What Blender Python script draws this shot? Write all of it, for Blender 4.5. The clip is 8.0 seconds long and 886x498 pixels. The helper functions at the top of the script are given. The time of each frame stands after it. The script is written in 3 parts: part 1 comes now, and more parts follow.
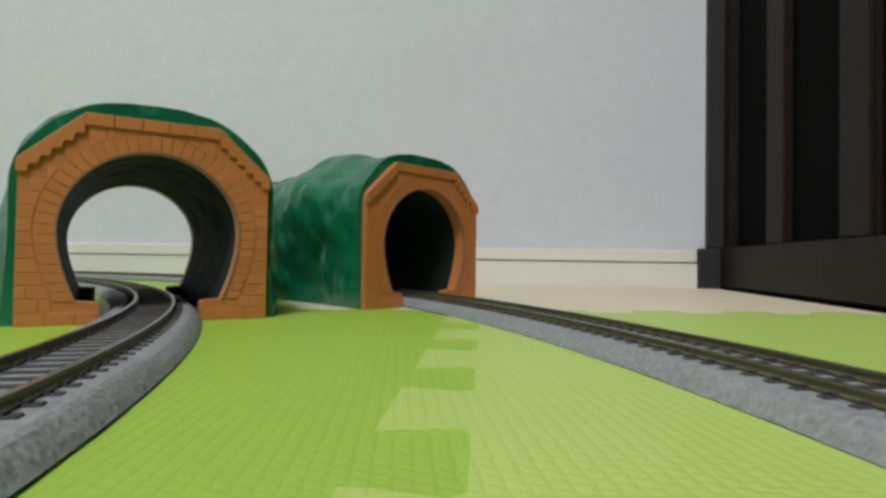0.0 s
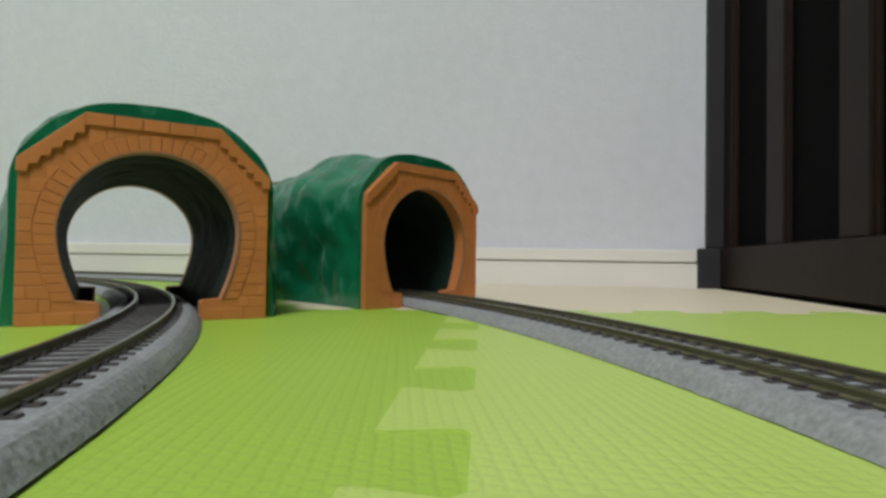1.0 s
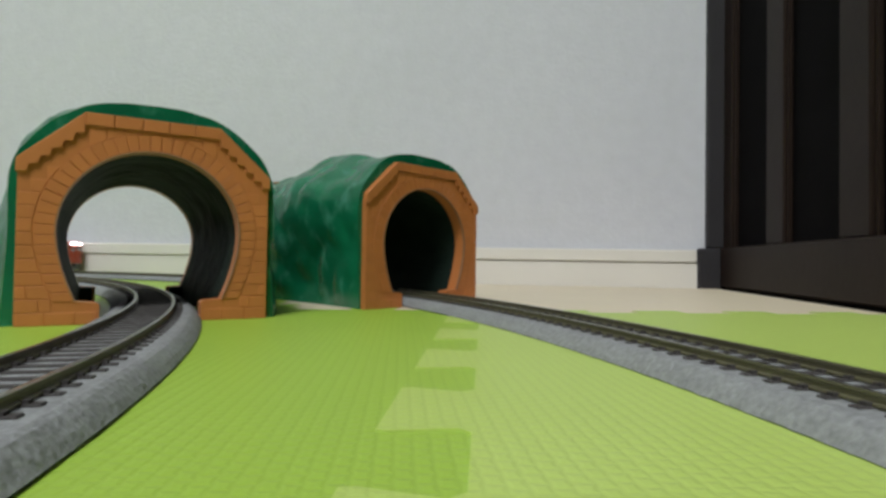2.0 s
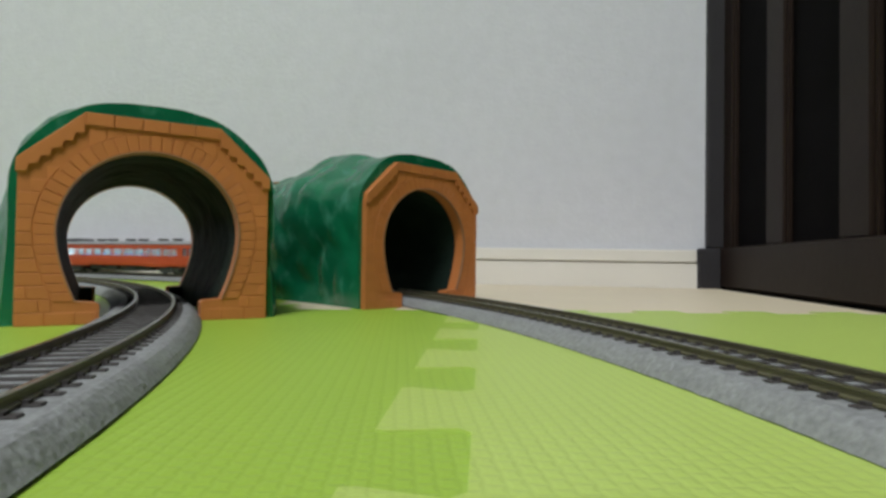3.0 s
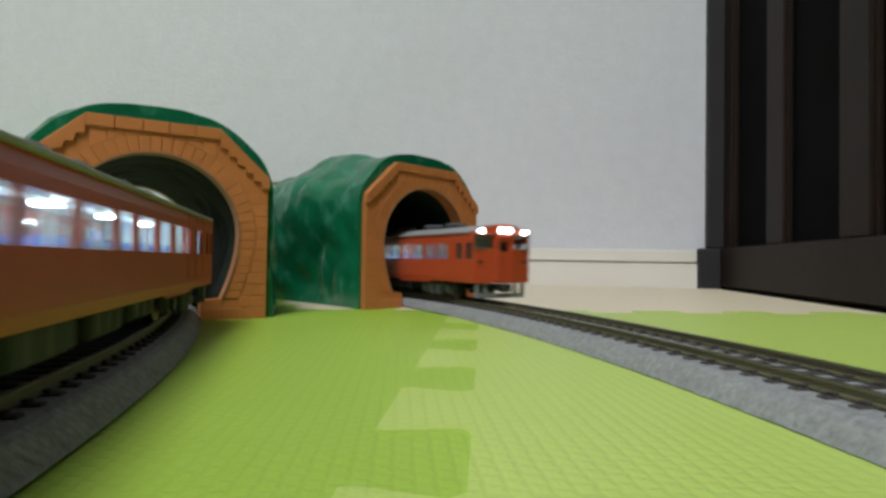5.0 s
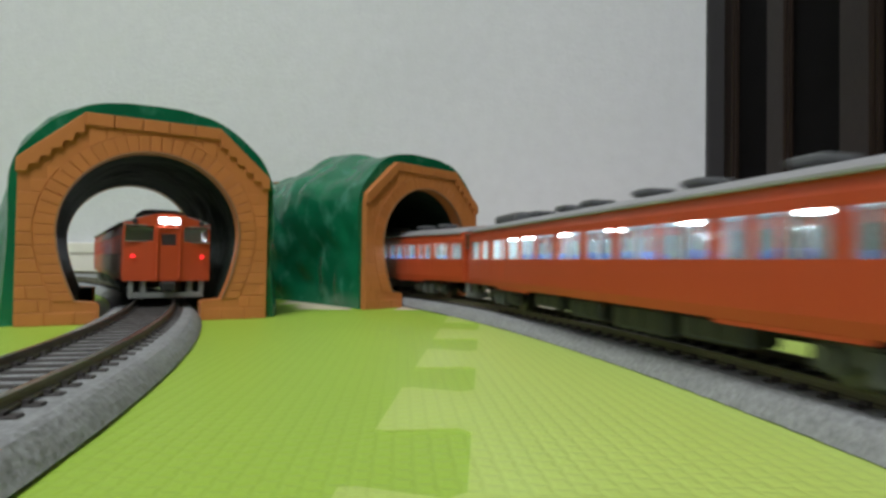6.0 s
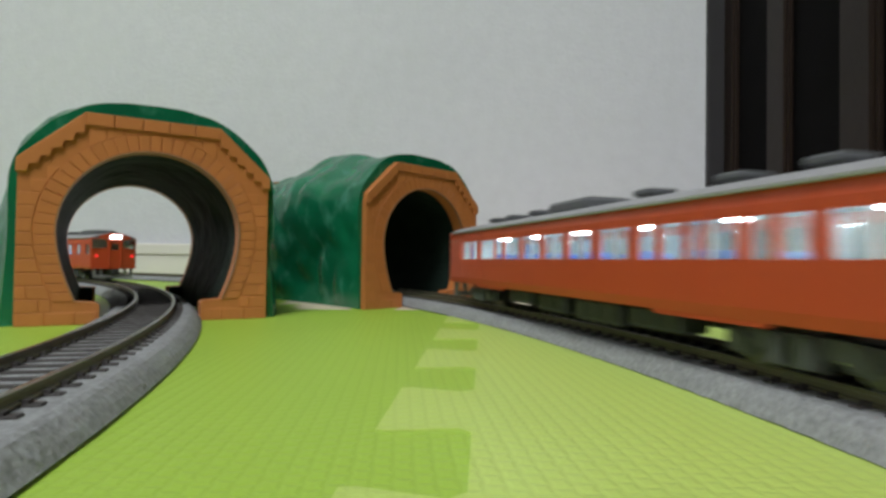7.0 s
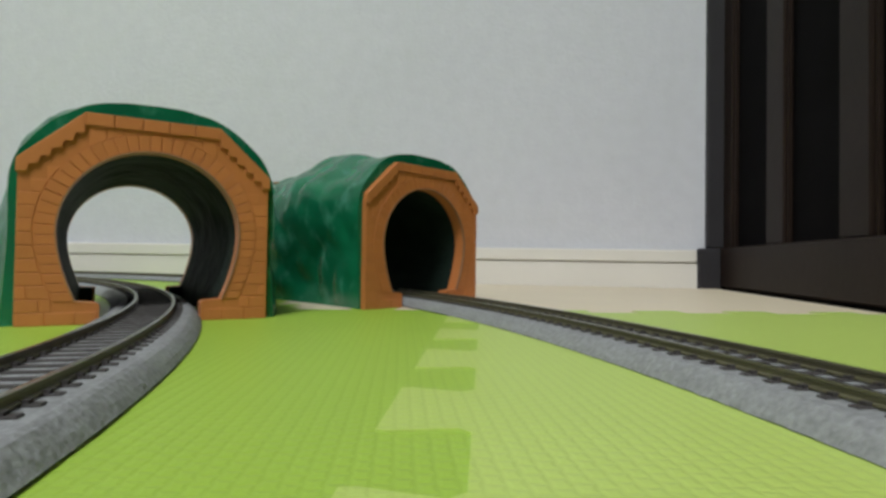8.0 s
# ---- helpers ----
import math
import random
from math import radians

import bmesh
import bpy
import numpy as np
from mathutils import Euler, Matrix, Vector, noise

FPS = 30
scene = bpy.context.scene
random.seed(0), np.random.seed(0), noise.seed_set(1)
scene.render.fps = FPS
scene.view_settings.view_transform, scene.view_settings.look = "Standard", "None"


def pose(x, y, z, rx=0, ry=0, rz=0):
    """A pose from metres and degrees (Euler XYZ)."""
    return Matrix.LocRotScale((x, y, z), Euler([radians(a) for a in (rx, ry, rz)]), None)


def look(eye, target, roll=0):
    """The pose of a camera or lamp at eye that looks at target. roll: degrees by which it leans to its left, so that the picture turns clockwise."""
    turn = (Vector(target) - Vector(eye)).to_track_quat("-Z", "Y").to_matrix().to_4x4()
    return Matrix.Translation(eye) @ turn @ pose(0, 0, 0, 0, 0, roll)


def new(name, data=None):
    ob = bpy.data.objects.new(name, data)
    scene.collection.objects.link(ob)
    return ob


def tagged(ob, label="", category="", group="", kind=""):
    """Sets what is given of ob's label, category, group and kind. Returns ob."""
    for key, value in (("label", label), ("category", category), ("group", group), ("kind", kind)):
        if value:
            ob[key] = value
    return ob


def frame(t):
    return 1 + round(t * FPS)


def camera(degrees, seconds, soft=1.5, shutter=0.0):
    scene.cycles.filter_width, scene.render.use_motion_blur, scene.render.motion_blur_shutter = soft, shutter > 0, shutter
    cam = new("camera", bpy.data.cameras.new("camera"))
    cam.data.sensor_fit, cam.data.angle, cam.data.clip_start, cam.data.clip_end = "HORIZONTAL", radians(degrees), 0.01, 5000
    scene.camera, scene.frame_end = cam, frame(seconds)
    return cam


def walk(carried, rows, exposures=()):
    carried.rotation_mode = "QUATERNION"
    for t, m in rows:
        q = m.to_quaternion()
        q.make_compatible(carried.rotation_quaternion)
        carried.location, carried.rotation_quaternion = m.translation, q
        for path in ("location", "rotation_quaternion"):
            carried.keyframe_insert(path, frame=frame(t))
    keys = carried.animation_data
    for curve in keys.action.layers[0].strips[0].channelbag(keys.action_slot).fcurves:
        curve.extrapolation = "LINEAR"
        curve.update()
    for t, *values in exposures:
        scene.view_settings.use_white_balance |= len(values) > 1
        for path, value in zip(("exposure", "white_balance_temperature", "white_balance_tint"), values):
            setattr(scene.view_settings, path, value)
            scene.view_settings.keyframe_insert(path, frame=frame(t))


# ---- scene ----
from mathutils import geometry

cam = camera(74.55, 8.0, soft=3.1, shutter=0.55)
EYE = (0.0, 0.0, 0.02815)
_tilt = radians(1.199)
STILL = look(EYE, (0.0, math.cos(_tilt), EYE[2] + math.sin(_tilt)), 0.88)
walk(cam, [(0.0, STILL), (8.0, STILL)], [(0.0, 0.0), (8.0, 0.0)])

# ---- world and light ----
world = bpy.data.worlds.new("room_world")
scene.world = world
world.use_nodes = True
world.node_tree.nodes["Background"].inputs["Color"].default_value = (0.9, 0.95, 1.0, 1)
world.node_tree.nodes["Background"].inputs["Strength"].default_value = 0.05
lamp_data = bpy.data.lights.new("ceiling_lamp_glow", "AREA")
lamp_data.shape, lamp_data.size, lamp_data.energy = "DISK", 0.85, 59.0
lamp_data.color = (0.95, 0.98, 1.0)
lamp_ob = new("ceiling_lamp_glow", lamp_data)
lamp_ob.matrix_world = pose(-0.42, -1.20, 2.25)


# ---- materials ----
def material(name, color, rough=0.5, metal=0.0, vary=0.08, scale=40.0, bump=0.0, bump_scale=200.0, coat=0.0, per_object=0.0, spec=0.5, grain=0.0, grain_scale=600.0):
    """A surface with variation at two scales, and fine relief."""
    m = bpy.data.materials.new(name)
    m.use_nodes = True
    nt = m.node_tree
    n, l = nt.nodes, nt.links
    b = n["Principled BSDF"]
    b.inputs["Roughness"].default_value = rough
    b.inputs["Metallic"].default_value = metal
    b.inputs["Coat Weight"].default_value = coat
    b.inputs["Coat Roughness"].default_value = 0.15
    b.inputs["Specular IOR Level"].default_value = spec
    tc = n.new("ShaderNodeTexCoord")
    big = n.new("ShaderNodeTexNoise")
    big.inputs["Scale"].default_value, big.inputs["Detail"].default_value = scale, 5
    l.new(tc.outputs["Object"], big.inputs["Vector"])
    hsv = n.new("ShaderNodeHueSaturation")
    hsv.inputs["Color"].default_value = (*color, 1)
    mr = n.new("ShaderNodeMapRange")
    mr.inputs["To Min"].default_value, mr.inputs["To Max"].default_value = 1 - 2 * vary, 1 + 2 * vary
    l.new(big.outputs["Fac"], mr.inputs["Value"])
    out = mr.outputs["Result"]
    if grain:
        fine = n.new("ShaderNodeTexNoise")
        fine.inputs["Scale"].default_value, fine.inputs["Detail"].default_value = grain_scale, 3
        l.new(tc.outputs["Object"], fine.inputs["Vector"])
        gr = n.new("ShaderNodeMapRange")
        gr.inputs["To Min"].default_value, gr.inputs["To Max"].default_value = 1 - 2 * grain, 1 + 2 * grain
        l.new(fine.outputs["Fac"], gr.inputs["Value"])
        mul = n.new("ShaderNodeMath")
        mul.operation = "MULTIPLY"
        l.new(out, mul.inputs[0]), l.new(gr.outputs["Result"], mul.inputs[1])
        out = mul.outputs[0]
    if per_object:
        oi = n.new("ShaderNodeObjectInfo")
        pr = n.new("ShaderNodeMapRange")
        pr.inputs["To Min"].default_value, pr.inputs["To Max"].default_value = 1 - per_object, 1 + per_object
        l.new(oi.outputs["Random"], pr.inputs["Value"])
        mul = n.new("ShaderNodeMath")
        mul.operation = "MULTIPLY"
        l.new(out, mul.inputs[0]), l.new(pr.outputs["Result"], mul.inputs[1])
        out = mul.outputs[0]
    l.new(out, hsv.inputs["Value"])
    l.new(hsv.outputs["Color"], b.inputs["Base Color"])
    if bump:
        bn = n.new("ShaderNodeTexNoise")
        bn.inputs["Scale"].default_value, bn.inputs["Detail"].default_value = bump_scale, 4
        l.new(tc.outputs["Object"], bn.inputs["Vector"])
        bp = n.new("ShaderNodeBump")
        bp.inputs["Strength"].default_value, bp.inputs["Distance"].default_value = bump, 0.001
        l.new(bn.outputs["Fac"], bp.inputs["Height"])
        l.new(bp.outputs["Normal"], b.inputs["Normal"])
    return m


def glow(name, color, strength):
    m = bpy.data.materials.new(name)
    m.use_nodes = True
    b = m.node_tree.nodes["Principled BSDF"]
    b.inputs["Base Color"].default_value = (*color, 1)
    b.inputs["Emission Color"].default_value = (*color, 1)
    b.inputs["Emission Strength"].default_value = strength
    return m


def mat_foam(name, color):
    """Foam with a pressed weave: rows of short raised bars, every other row shifted."""
    m = material(name, color, rough=0.5, vary=0.05, scale=9.0, spec=0.5)
    nt = m.node_tree
    n, l = nt.nodes, nt.links
    tc = n.new("ShaderNodeTexCoord")
    br = n.new("ShaderNodeTexBrick")
    br.inputs["Scale"].default_value = 1.0
    br.inputs["Brick Width"].default_value, br.inputs["Row Height"].default_value = 0.0034, 0.0028
    br.inputs["Mortar Size"].default_value, br.inputs["Mortar Smooth"].default_value = 0.0009, 1.0
    turn = n.new("ShaderNodeMapping")
    turn.inputs["Rotation"].default_value = (0, 0, radians(86))
    wob, wsc, wad = n.new("ShaderNodeTexNoise"), n.new("ShaderNodeVectorMath"), n.new("ShaderNodeVectorMath")
    wob.inputs["Scale"].default_value = 330.0
    wsc.operation, wad.operation = "SCALE", "ADD"
    wsc.inputs["Scale"].default_value = 0.0011
    l.new(tc.outputs["Object"], wob.inputs["Vector"]), l.new(wob.outputs["Color"], wsc.inputs[0])
    l.new(tc.outputs["Object"], wad.inputs[0]), l.new(wsc.outputs[0], wad.inputs[1])
    l.new(wad.outputs[0], turn.inputs["Vector"]), l.new(turn.outputs["Vector"], br.inputs["Vector"])
    no = n.new("ShaderNodeTexNoise")
    no.inputs["Scale"].default_value = 900.0
    l.new(tc.outputs["Object"], no.inputs["Vector"])
    ad = n.new("ShaderNodeMath")
    ad.operation = "MULTIPLY_ADD"
    ad.inputs[1].default_value = -1.0
    l.new(br.outputs["Fac"], ad.inputs[0])
    sc = n.new("ShaderNodeMath")
    sc.operation = "MULTIPLY"
    sc.inputs[1].default_value = 0.35
    l.new(no.outputs["Fac"], sc.inputs[0])
    l.new(sc.outputs[0], ad.inputs[2])
    bp = n.new("ShaderNodeBump")
    bp.inputs["Strength"].default_value, bp.inputs["Distance"].default_value = 0.22, 0.0005
    l.new(ad.outputs[0], bp.inputs["Height"])
    l.new(bp.outputs["Normal"], n["Principled BSDF"].inputs["Normal"])
    b = n["Principled BSDF"]
    mx = n.new("ShaderNodeMix")
    mx.data_type = "RGBA"
    mx.inputs["B"].default_value = (*[c * 0.92 for c in color], 1)
    sh = n.new("ShaderNodeMath")
    sh.operation = "MULTIPLY"
    sh.inputs[1].default_value = 0.6
    l.new(br.outputs["Fac"], sh.inputs[0]), l.new(sh.outputs[0], mx.inputs["Factor"])
    l.new(b.inputs["Base Color"].links[0].from_socket, mx.inputs["A"])
    l.new(mx.outputs["Result"], b.inputs["Base Color"])
    return m


def hill_plastic():
    """Glossy green plastic with pale rubbed streaks and darker flecks."""
    m = material("green_plastic", (0.005, 0.135, 0.060), rough=0.27, vary=0.22, scale=45, bump=0.35, bump_scale=170, spec=0.5)
    nt = m.node_tree
    n, l = nt.nodes, nt.links
    b = n["Principled BSDF"]
    tc = n.new("ShaderNodeTexCoord")
    mp = n.new("ShaderNodeMapping")
    mp.inputs["Scale"].default_value = (90, 90, 62)
    l.new(tc.outputs["Object"], mp.inputs["Vector"])
    no = n.new("ShaderNodeTexNoise")
    no.inputs["Scale"].default_value, no.inputs["Detail"].default_value, no.inputs["Distortion"].default_value = 1.0, 5, 0.2
    l.new(mp.outputs["Vector"], no.inputs["Vector"])
    ra = n.new("ShaderNodeValToRGB")
    ra.color_ramp.elements[0].position, ra.color_ramp.elements[1].position = 0.55, 0.84
    l.new(no.outputs["Fac"], ra.inputs["Fac"])
    mx = n.new("ShaderNodeMix")
    mx.data_type = "RGBA"
    mx.inputs["B"].default_value = (0.075, 0.29, 0.20, 1)
    old = b.inputs["Base Color"].links[0].from_socket
    l.new(old, mx.inputs["A"]), l.new(ra.outputs["Color"], mx.inputs["Factor"])
    l.new(mx.outputs["Result"], b.inputs["Base Color"])
    return m


def clear_pane(name, tint, haze):
    """Thin moulded clear plastic; a translucent share stands in for the bloom's haze."""
    m = bpy.data.materials.new(name)
    m.use_nodes = True
    nt = m.node_tree
    n, l = nt.nodes, nt.links
    n.remove(n["Principled BSDF"])
    tr, gl, mx = n.new("ShaderNodeBsdfTransparent"), n.new("ShaderNodeBsdfGlossy"), n.new("ShaderNodeMixShader")
    haze_bsdf, m2 = n.new("ShaderNodeBsdfTranslucent"), n.new("ShaderNodeMixShader")
    tr.inputs["Color"].default_value = (*tint, 1)
    haze_bsdf.inputs["Color"].default_value = (0.80, 0.92, 0.93, 1)
    gl.inputs["Roughness"].default_value = 0.08
    m2.inputs["Fac"].default_value = haze
    mx.inputs["Fac"].default_value = 0.10
    l.new(tr.outputs[0], m2.inputs[1]), l.new(haze_bsdf.outputs[0], m2.inputs[2])
    l.new(m2.outputs[0], mx.inputs[1]), l.new(gl.outputs[0], mx.inputs[2])
    l.new(mx.outputs[0], n["Material Output"].inputs["Surface"])
    return m


M_WALL = material("wallpaper", (0.64, 0.65, 0.69), rough=0.85, vary=0.03, scale=5, bump=0.6, bump_scale=180, grain=0.035, grain_scale=55)
M_CEIL = material("ceiling_paper", (0.8, 0.8, 0.78), rough=0.9, vary=0.02)
M_SKIRT = material("skirting_paint", (0.78, 0.75, 0.68), rough=0.45, vary=0.02, scale=12)
M_FLOOR = material("floor_boards", (0.32, 0.2, 0.11), rough=0.5, vary=0.12, scale=14)
M_DOOR = material("dark_stained_wood", (0.0185, 0.0118, 0.0092), rough=0.45, spec=0.3, vary=0.15, scale=25, bump=0.15, bump_scale=120, grain=0.1, grain_scale=300)
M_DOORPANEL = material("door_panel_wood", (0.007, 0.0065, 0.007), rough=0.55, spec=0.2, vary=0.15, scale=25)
M_CASING = material("dark_grey_trim", (0.038, 0.036, 0.039), rough=0.5, spec=0.3, vary=0.06, scale=20)
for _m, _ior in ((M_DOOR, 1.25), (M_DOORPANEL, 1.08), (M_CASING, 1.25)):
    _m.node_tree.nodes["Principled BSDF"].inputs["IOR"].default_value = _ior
M_GREEN_D = mat_foam("leaf_green_foam", (0.345, 0.535, 0.052))
M_GREEN_L = mat_foam("light_green_foam", (0.475, 0.625, 0.135))
M_CREAM = mat_foam("cream_foam", (0.78, 0.68, 0.50))
M_ORANGE = material("orange_plastic", (0.53, 0.187, 0.052), rough=0.45, vary=0.05, scale=60, bump=0.12, bump_scale=500, per_object=0.05)
M_ORANGE_J = material("orange_plastic_joint", (0.51, 0.178, 0.049), rough=0.45, vary=0.06, scale=60, bump=0.12, bump_scale=500)
M_RIM = material("brown_rim_plastic", (0.32, 0.16, 0.08), rough=0.5, vary=0.12, scale=90)
M_HILL = hill_plastic()
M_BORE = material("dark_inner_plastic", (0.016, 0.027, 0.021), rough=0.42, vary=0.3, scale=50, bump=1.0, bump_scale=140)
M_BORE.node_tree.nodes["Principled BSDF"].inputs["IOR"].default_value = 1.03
M_BALLAST = material("moulded_ballast", (0.255, 0.265, 0.265), rough=0.85, vary=0.10, scale=90, bump=0.5, bump_scale=700, grain=0.27, grain_scale=680)
M_SLEEPER = material("dark_sleeper_plastic", (0.058, 0.053, 0.050), rough=0.7, spec=0.25, vary=0.1, scale=200, per_object=0.15)
M_RAIL = material("browned_rail_side", (0.125, 0.118, 0.066), rough=0.5, metal=0.25, vary=0.1, scale=100)
M_RAILTOP = material("worn_rail_top", (0.42, 0.42, 0.40), rough=0.3, metal=1.0, vary=0.1, scale=100)
M_BODY = material("vermilion_body_paint", (0.47, 0.066, 0.02), rough=0.4, vary=0.03, scale=60, spec=0.4)
M_ROOF = material("grey_roof_paint", (0.30, 0.30, 0.31), rough=0.6, vary=0.06, scale=60)
M_VENT = material("dark_grey_vent_paint", (0.10, 0.105, 0.11), rough=0.6, vary=0.06, scale=60)
M_DARKPLASTIC = material("black_underframe_plastic", (0.018, 0.019, 0.018), rough=0.55, vary=0.1, scale=150)
M_GREYPLASTIC = material("grey_frame_plastic", (0.065, 0.072, 0.068), rough=0.55, vary=0.1, scale=150)
M_PILOT = material("pale_grey_pilot_plastic", (0.19, 0.20, 0.19), rough=0.5, vary=0.1, scale=150)
M_UNDER = material("dark_grey_equipment_plastic", (0.026, 0.03, 0.028), rough=0.55, vary=0.12, scale=150)
M_INNER = material("cream_cabin_lining", (0.62, 0.66, 0.66), rough=0.6, vary=0.03)
M_SEAT = material("blue_seat_plastic", (0.04, 0.14, 0.58), rough=0.5, vary=0.05)
M_PANE = clear_pane("window_pane_bloom_haze", (0.86, 0.93, 0.95), 0.16)
M_CABPANE = clear_pane("window_pane_clear", (0.86, 0.93, 0.95), 0.03)
M_SEAL = material("silver_window_frame", (0.5, 0.5, 0.5), rough=0.35, metal=0.7)
M_WHEEL = material("blackened_wheel_metal", (0.1, 0.1, 0.1), rough=0.35, metal=0.9)
M_STRIP = glow("cabin_light_bar", (0.85, 0.96, 1.0), 1.2)
M_LED = glow("cabin_led", (0.9, 0.97, 1.0), 75.0)
M_HEAD = glow("headlamp_lit", (0.93, 0.93, 1.0), 18.0)
# emission on the cover plate stands in for bloom round the two headlamps
M_COVER = glow("lamp_cover_bloom", (0.9, 0.9, 1.0), 3.0)
M_TAIL = glow("tail_lamp_lit", (1.0, 0.02, 0.03), 1.6)
M_LENS = material("unlit_lamp_lens", (0.05, 0.05, 0.055), rough=0.15)


# ---- mesh helpers ----
def part(name, bm, mat, parent, label=""):
    """Link a bmesh as one mesh object under a thing or a part."""
    me = bpy.data.meshes.new(name)
    bmesh.ops.recalc_face_normals(bm, faces=bm.faces)
    bm.to_mesh(me)
    bm.free()
    for mm in (mat if isinstance(mat, (list, tuple)) else [mat]):
        me.materials.append(mm)
    ob = new(name, me)
    ob.parent = parent
    return tagged(ob, label) if label else ob


def thing(name, label, category, m=None, group="", kind=""):
    ob = new(name)
    ob.empty_display_size = 0.02
    if m is not None:
        ob.matrix_world = m
    return tagged(ob, label, category, group, kind)


def add_box(bm, x0, x1, y0, y1, z0, z1, bevel=0.0, mat=0, m=None):
    vs = [bm.verts.new((x, y, z)) for x in (x0, x1) for y in (y0, y1) for z in (z0, z1)]
    fs = [bm.faces.new([vs[i] for i in q]) for q in ((0, 1, 3, 2), (4, 6, 7, 5), (0, 4, 5, 1), (2, 3, 7, 6), (0, 2, 6, 4), (1, 5, 7, 3))]
    es = list({e for f in fs for e in f.edges})
    if bevel:
        r = bmesh.ops.bevel(bm, geom=es, offset=bevel, segments=1, affect="EDGES", profile=0.5)
        vs = list({v for f in r["faces"] for v in f.verts} | {v for v in vs if v.is_valid})
        fs = list({f for v in vs for f in v.link_faces})
    for f in fs:
        f.material_index = mat
    if m is not None:
        bmesh.ops.transform(bm, matrix=m, verts=vs)
    return vs


def add_cyl(bm, radius, depth, segs, m, radius2=None, mat=0):
    r = bmesh.ops.create_cone(bm, cap_ends=True, segments=segs, radius1=radius, radius2=radius if radius2 is None else radius2, depth=depth, matrix=m)
    for f in {f for v in r["verts"] for f in v.link_faces}:
        f.material_index = mat
    return r["verts"]


def box(x0, x1, y0, y1, z0, z1, bevel=0.0):
    bm = bmesh.new()
    add_box(bm, x0, x1, y0, y1, z0, z1, bevel)
    return bm


def prism(points, y0, y1, bevel=0.0):
    """A closed outline in the xz plane, given depth along y."""
    bm = bmesh.new()
    a = [bm.verts.new((x, y0, z)) for x, z in points]
    b = [bm.verts.new((x, y1, z)) for x, z in points]
    n = len(points)
    f0, f1 = bm.faces.new(a), bm.faces.new(b[::-1])
    for i in range(n):
        bm.faces.new((a[i], b[i], b[(i + 1) % n], a[(i + 1) % n]))
    if bevel:
        bmesh.ops.bevel(bm, geom=list(f0.edges), offset=bevel, segments=1, affect="EDGES")
    if n > 4:
        bmesh.ops.triangulate(bm, faces=[f for f in bm.faces if len(f.verts) > 4])
    return bm


def slab(points, z0, z1):
    """A closed outline in the xy plane, given height."""
    bm = bmesh.new()
    a = [bm.verts.new((x, y, z0)) for x, y in points]
    b = [bm.verts.new((x, y, z1)) for x, y in points]
    n = len(points)
    for tri in geometry.tessellate_polygon([[Vector((x, y, 0)) for x, y in points]]):
        bm.faces.new([a[i] for i in tri])
        bm.faces.new([b[i] for i in tri])
    for i in range(n):
        bm.faces.new((a[i], a[(i + 1) % n], b[(i + 1) % n], b[i]))
    return bm


def smooth(ob, angle=40.0):
    me = ob.data
    me.polygons.foreach_set("use_smooth", [True] * len(me.polygons))
    me.set_sharp_from_angle(angle=radians(angle))
    return ob


# ---- room ----
MAT_T = 0.014          # thickness of the foam mats; their top is at z = 0
FLOOR = -MAT_T
WALL_A = Vector((0.0, 0.752))
WALL_D = Vector((1.0, -0.12)).normalized()
CORNER = Vector((0.339, 0.7113))
SIDE_D = Vector((-0.164, -0.986)).normalized()


def wall_pose(p, d):
    """Local x along d, local y away from the room's middle."""
    return Matrix.Translation((p.x, p.y, 0)) @ Matrix.Rotation(math.atan2(d.y, d.x), 4, "Z")


def build_room():
    north = part("wall_north", box(-3.2, 1.2, 0, 0.1, FLOOR - 0.02, 2.42), M_WALL, None)
    north.matrix_world = wall_pose(WALL_A, WALL_D)
    tagged(north, "pale grey embossed wallpaper on a plain wall", "wall", kind="structure")
    bm = bmesh.new()
    add_box(bm, -3.2, 0.3118, -0.009, 0, FLOOR, 0.0293, 0.0)
    add_box(bm, -3.2, 0.3118, -0.004, 0, 0.0293, 0.0313, 0.0)
    add_box(bm, -3.2, 0.3118, -0.009, 0, 0.0313, 0.0462, 0.0012)
    base = part("baseboard", bm, M_SKIRT, None)
    base.matrix_world = wall_pose(WALL_A, WALL_D)
    tagged(base, "off-white grooved skirting board along the wall", "skirting board", kind="structure")
    east = part("wall_east", box(-0.4, 3.6, 0, 0.1, FLOOR - 0.02, 2.42), M_WALL, None)
    east.matrix_world = wall_pose(CORNER + Vector((0.05, 0.0)), SIDE_D)
    tagged(east, "plain pale wall behind the dark closet door", "wall", kind="structure")
    south = part("wall_south", box(-3.6, 1.2, -0.1, 0, FLOOR - 0.02, 2.42), M_WALL, None)
    south.matrix_world = wall_pose(Vector((0.0, -2.2)), WALL_D)
    tagged(south, "plain pale wall", "wall", kind="structure")
    west = part("wall_west", box(-2.6, 1.6, -0.1, 0, FLOOR - 0.02, 2.42), M_WALL, None)
    west.matrix_world = wall_pose(Vector((-2.6, -0.5)), -SIDE_D)
    tagged(west, "plain pale wall", "wall", kind="structure")
    floor = part("floor", box(-3.4, 1.6, -3.0, 1.8, FLOOR - 0.03, FLOOR), M_FLOOR, None)
    tagged(floor, "brown wooden floor under the foam mats", "floor", kind="structure")
    ceil = part("ceiling", box(-3.4, 1.6, -3.0, 1.8, 2.4, 2.45), M_CEIL, None)
    tagged(ceil, "plain white ceiling", "ceiling", kind="structure")


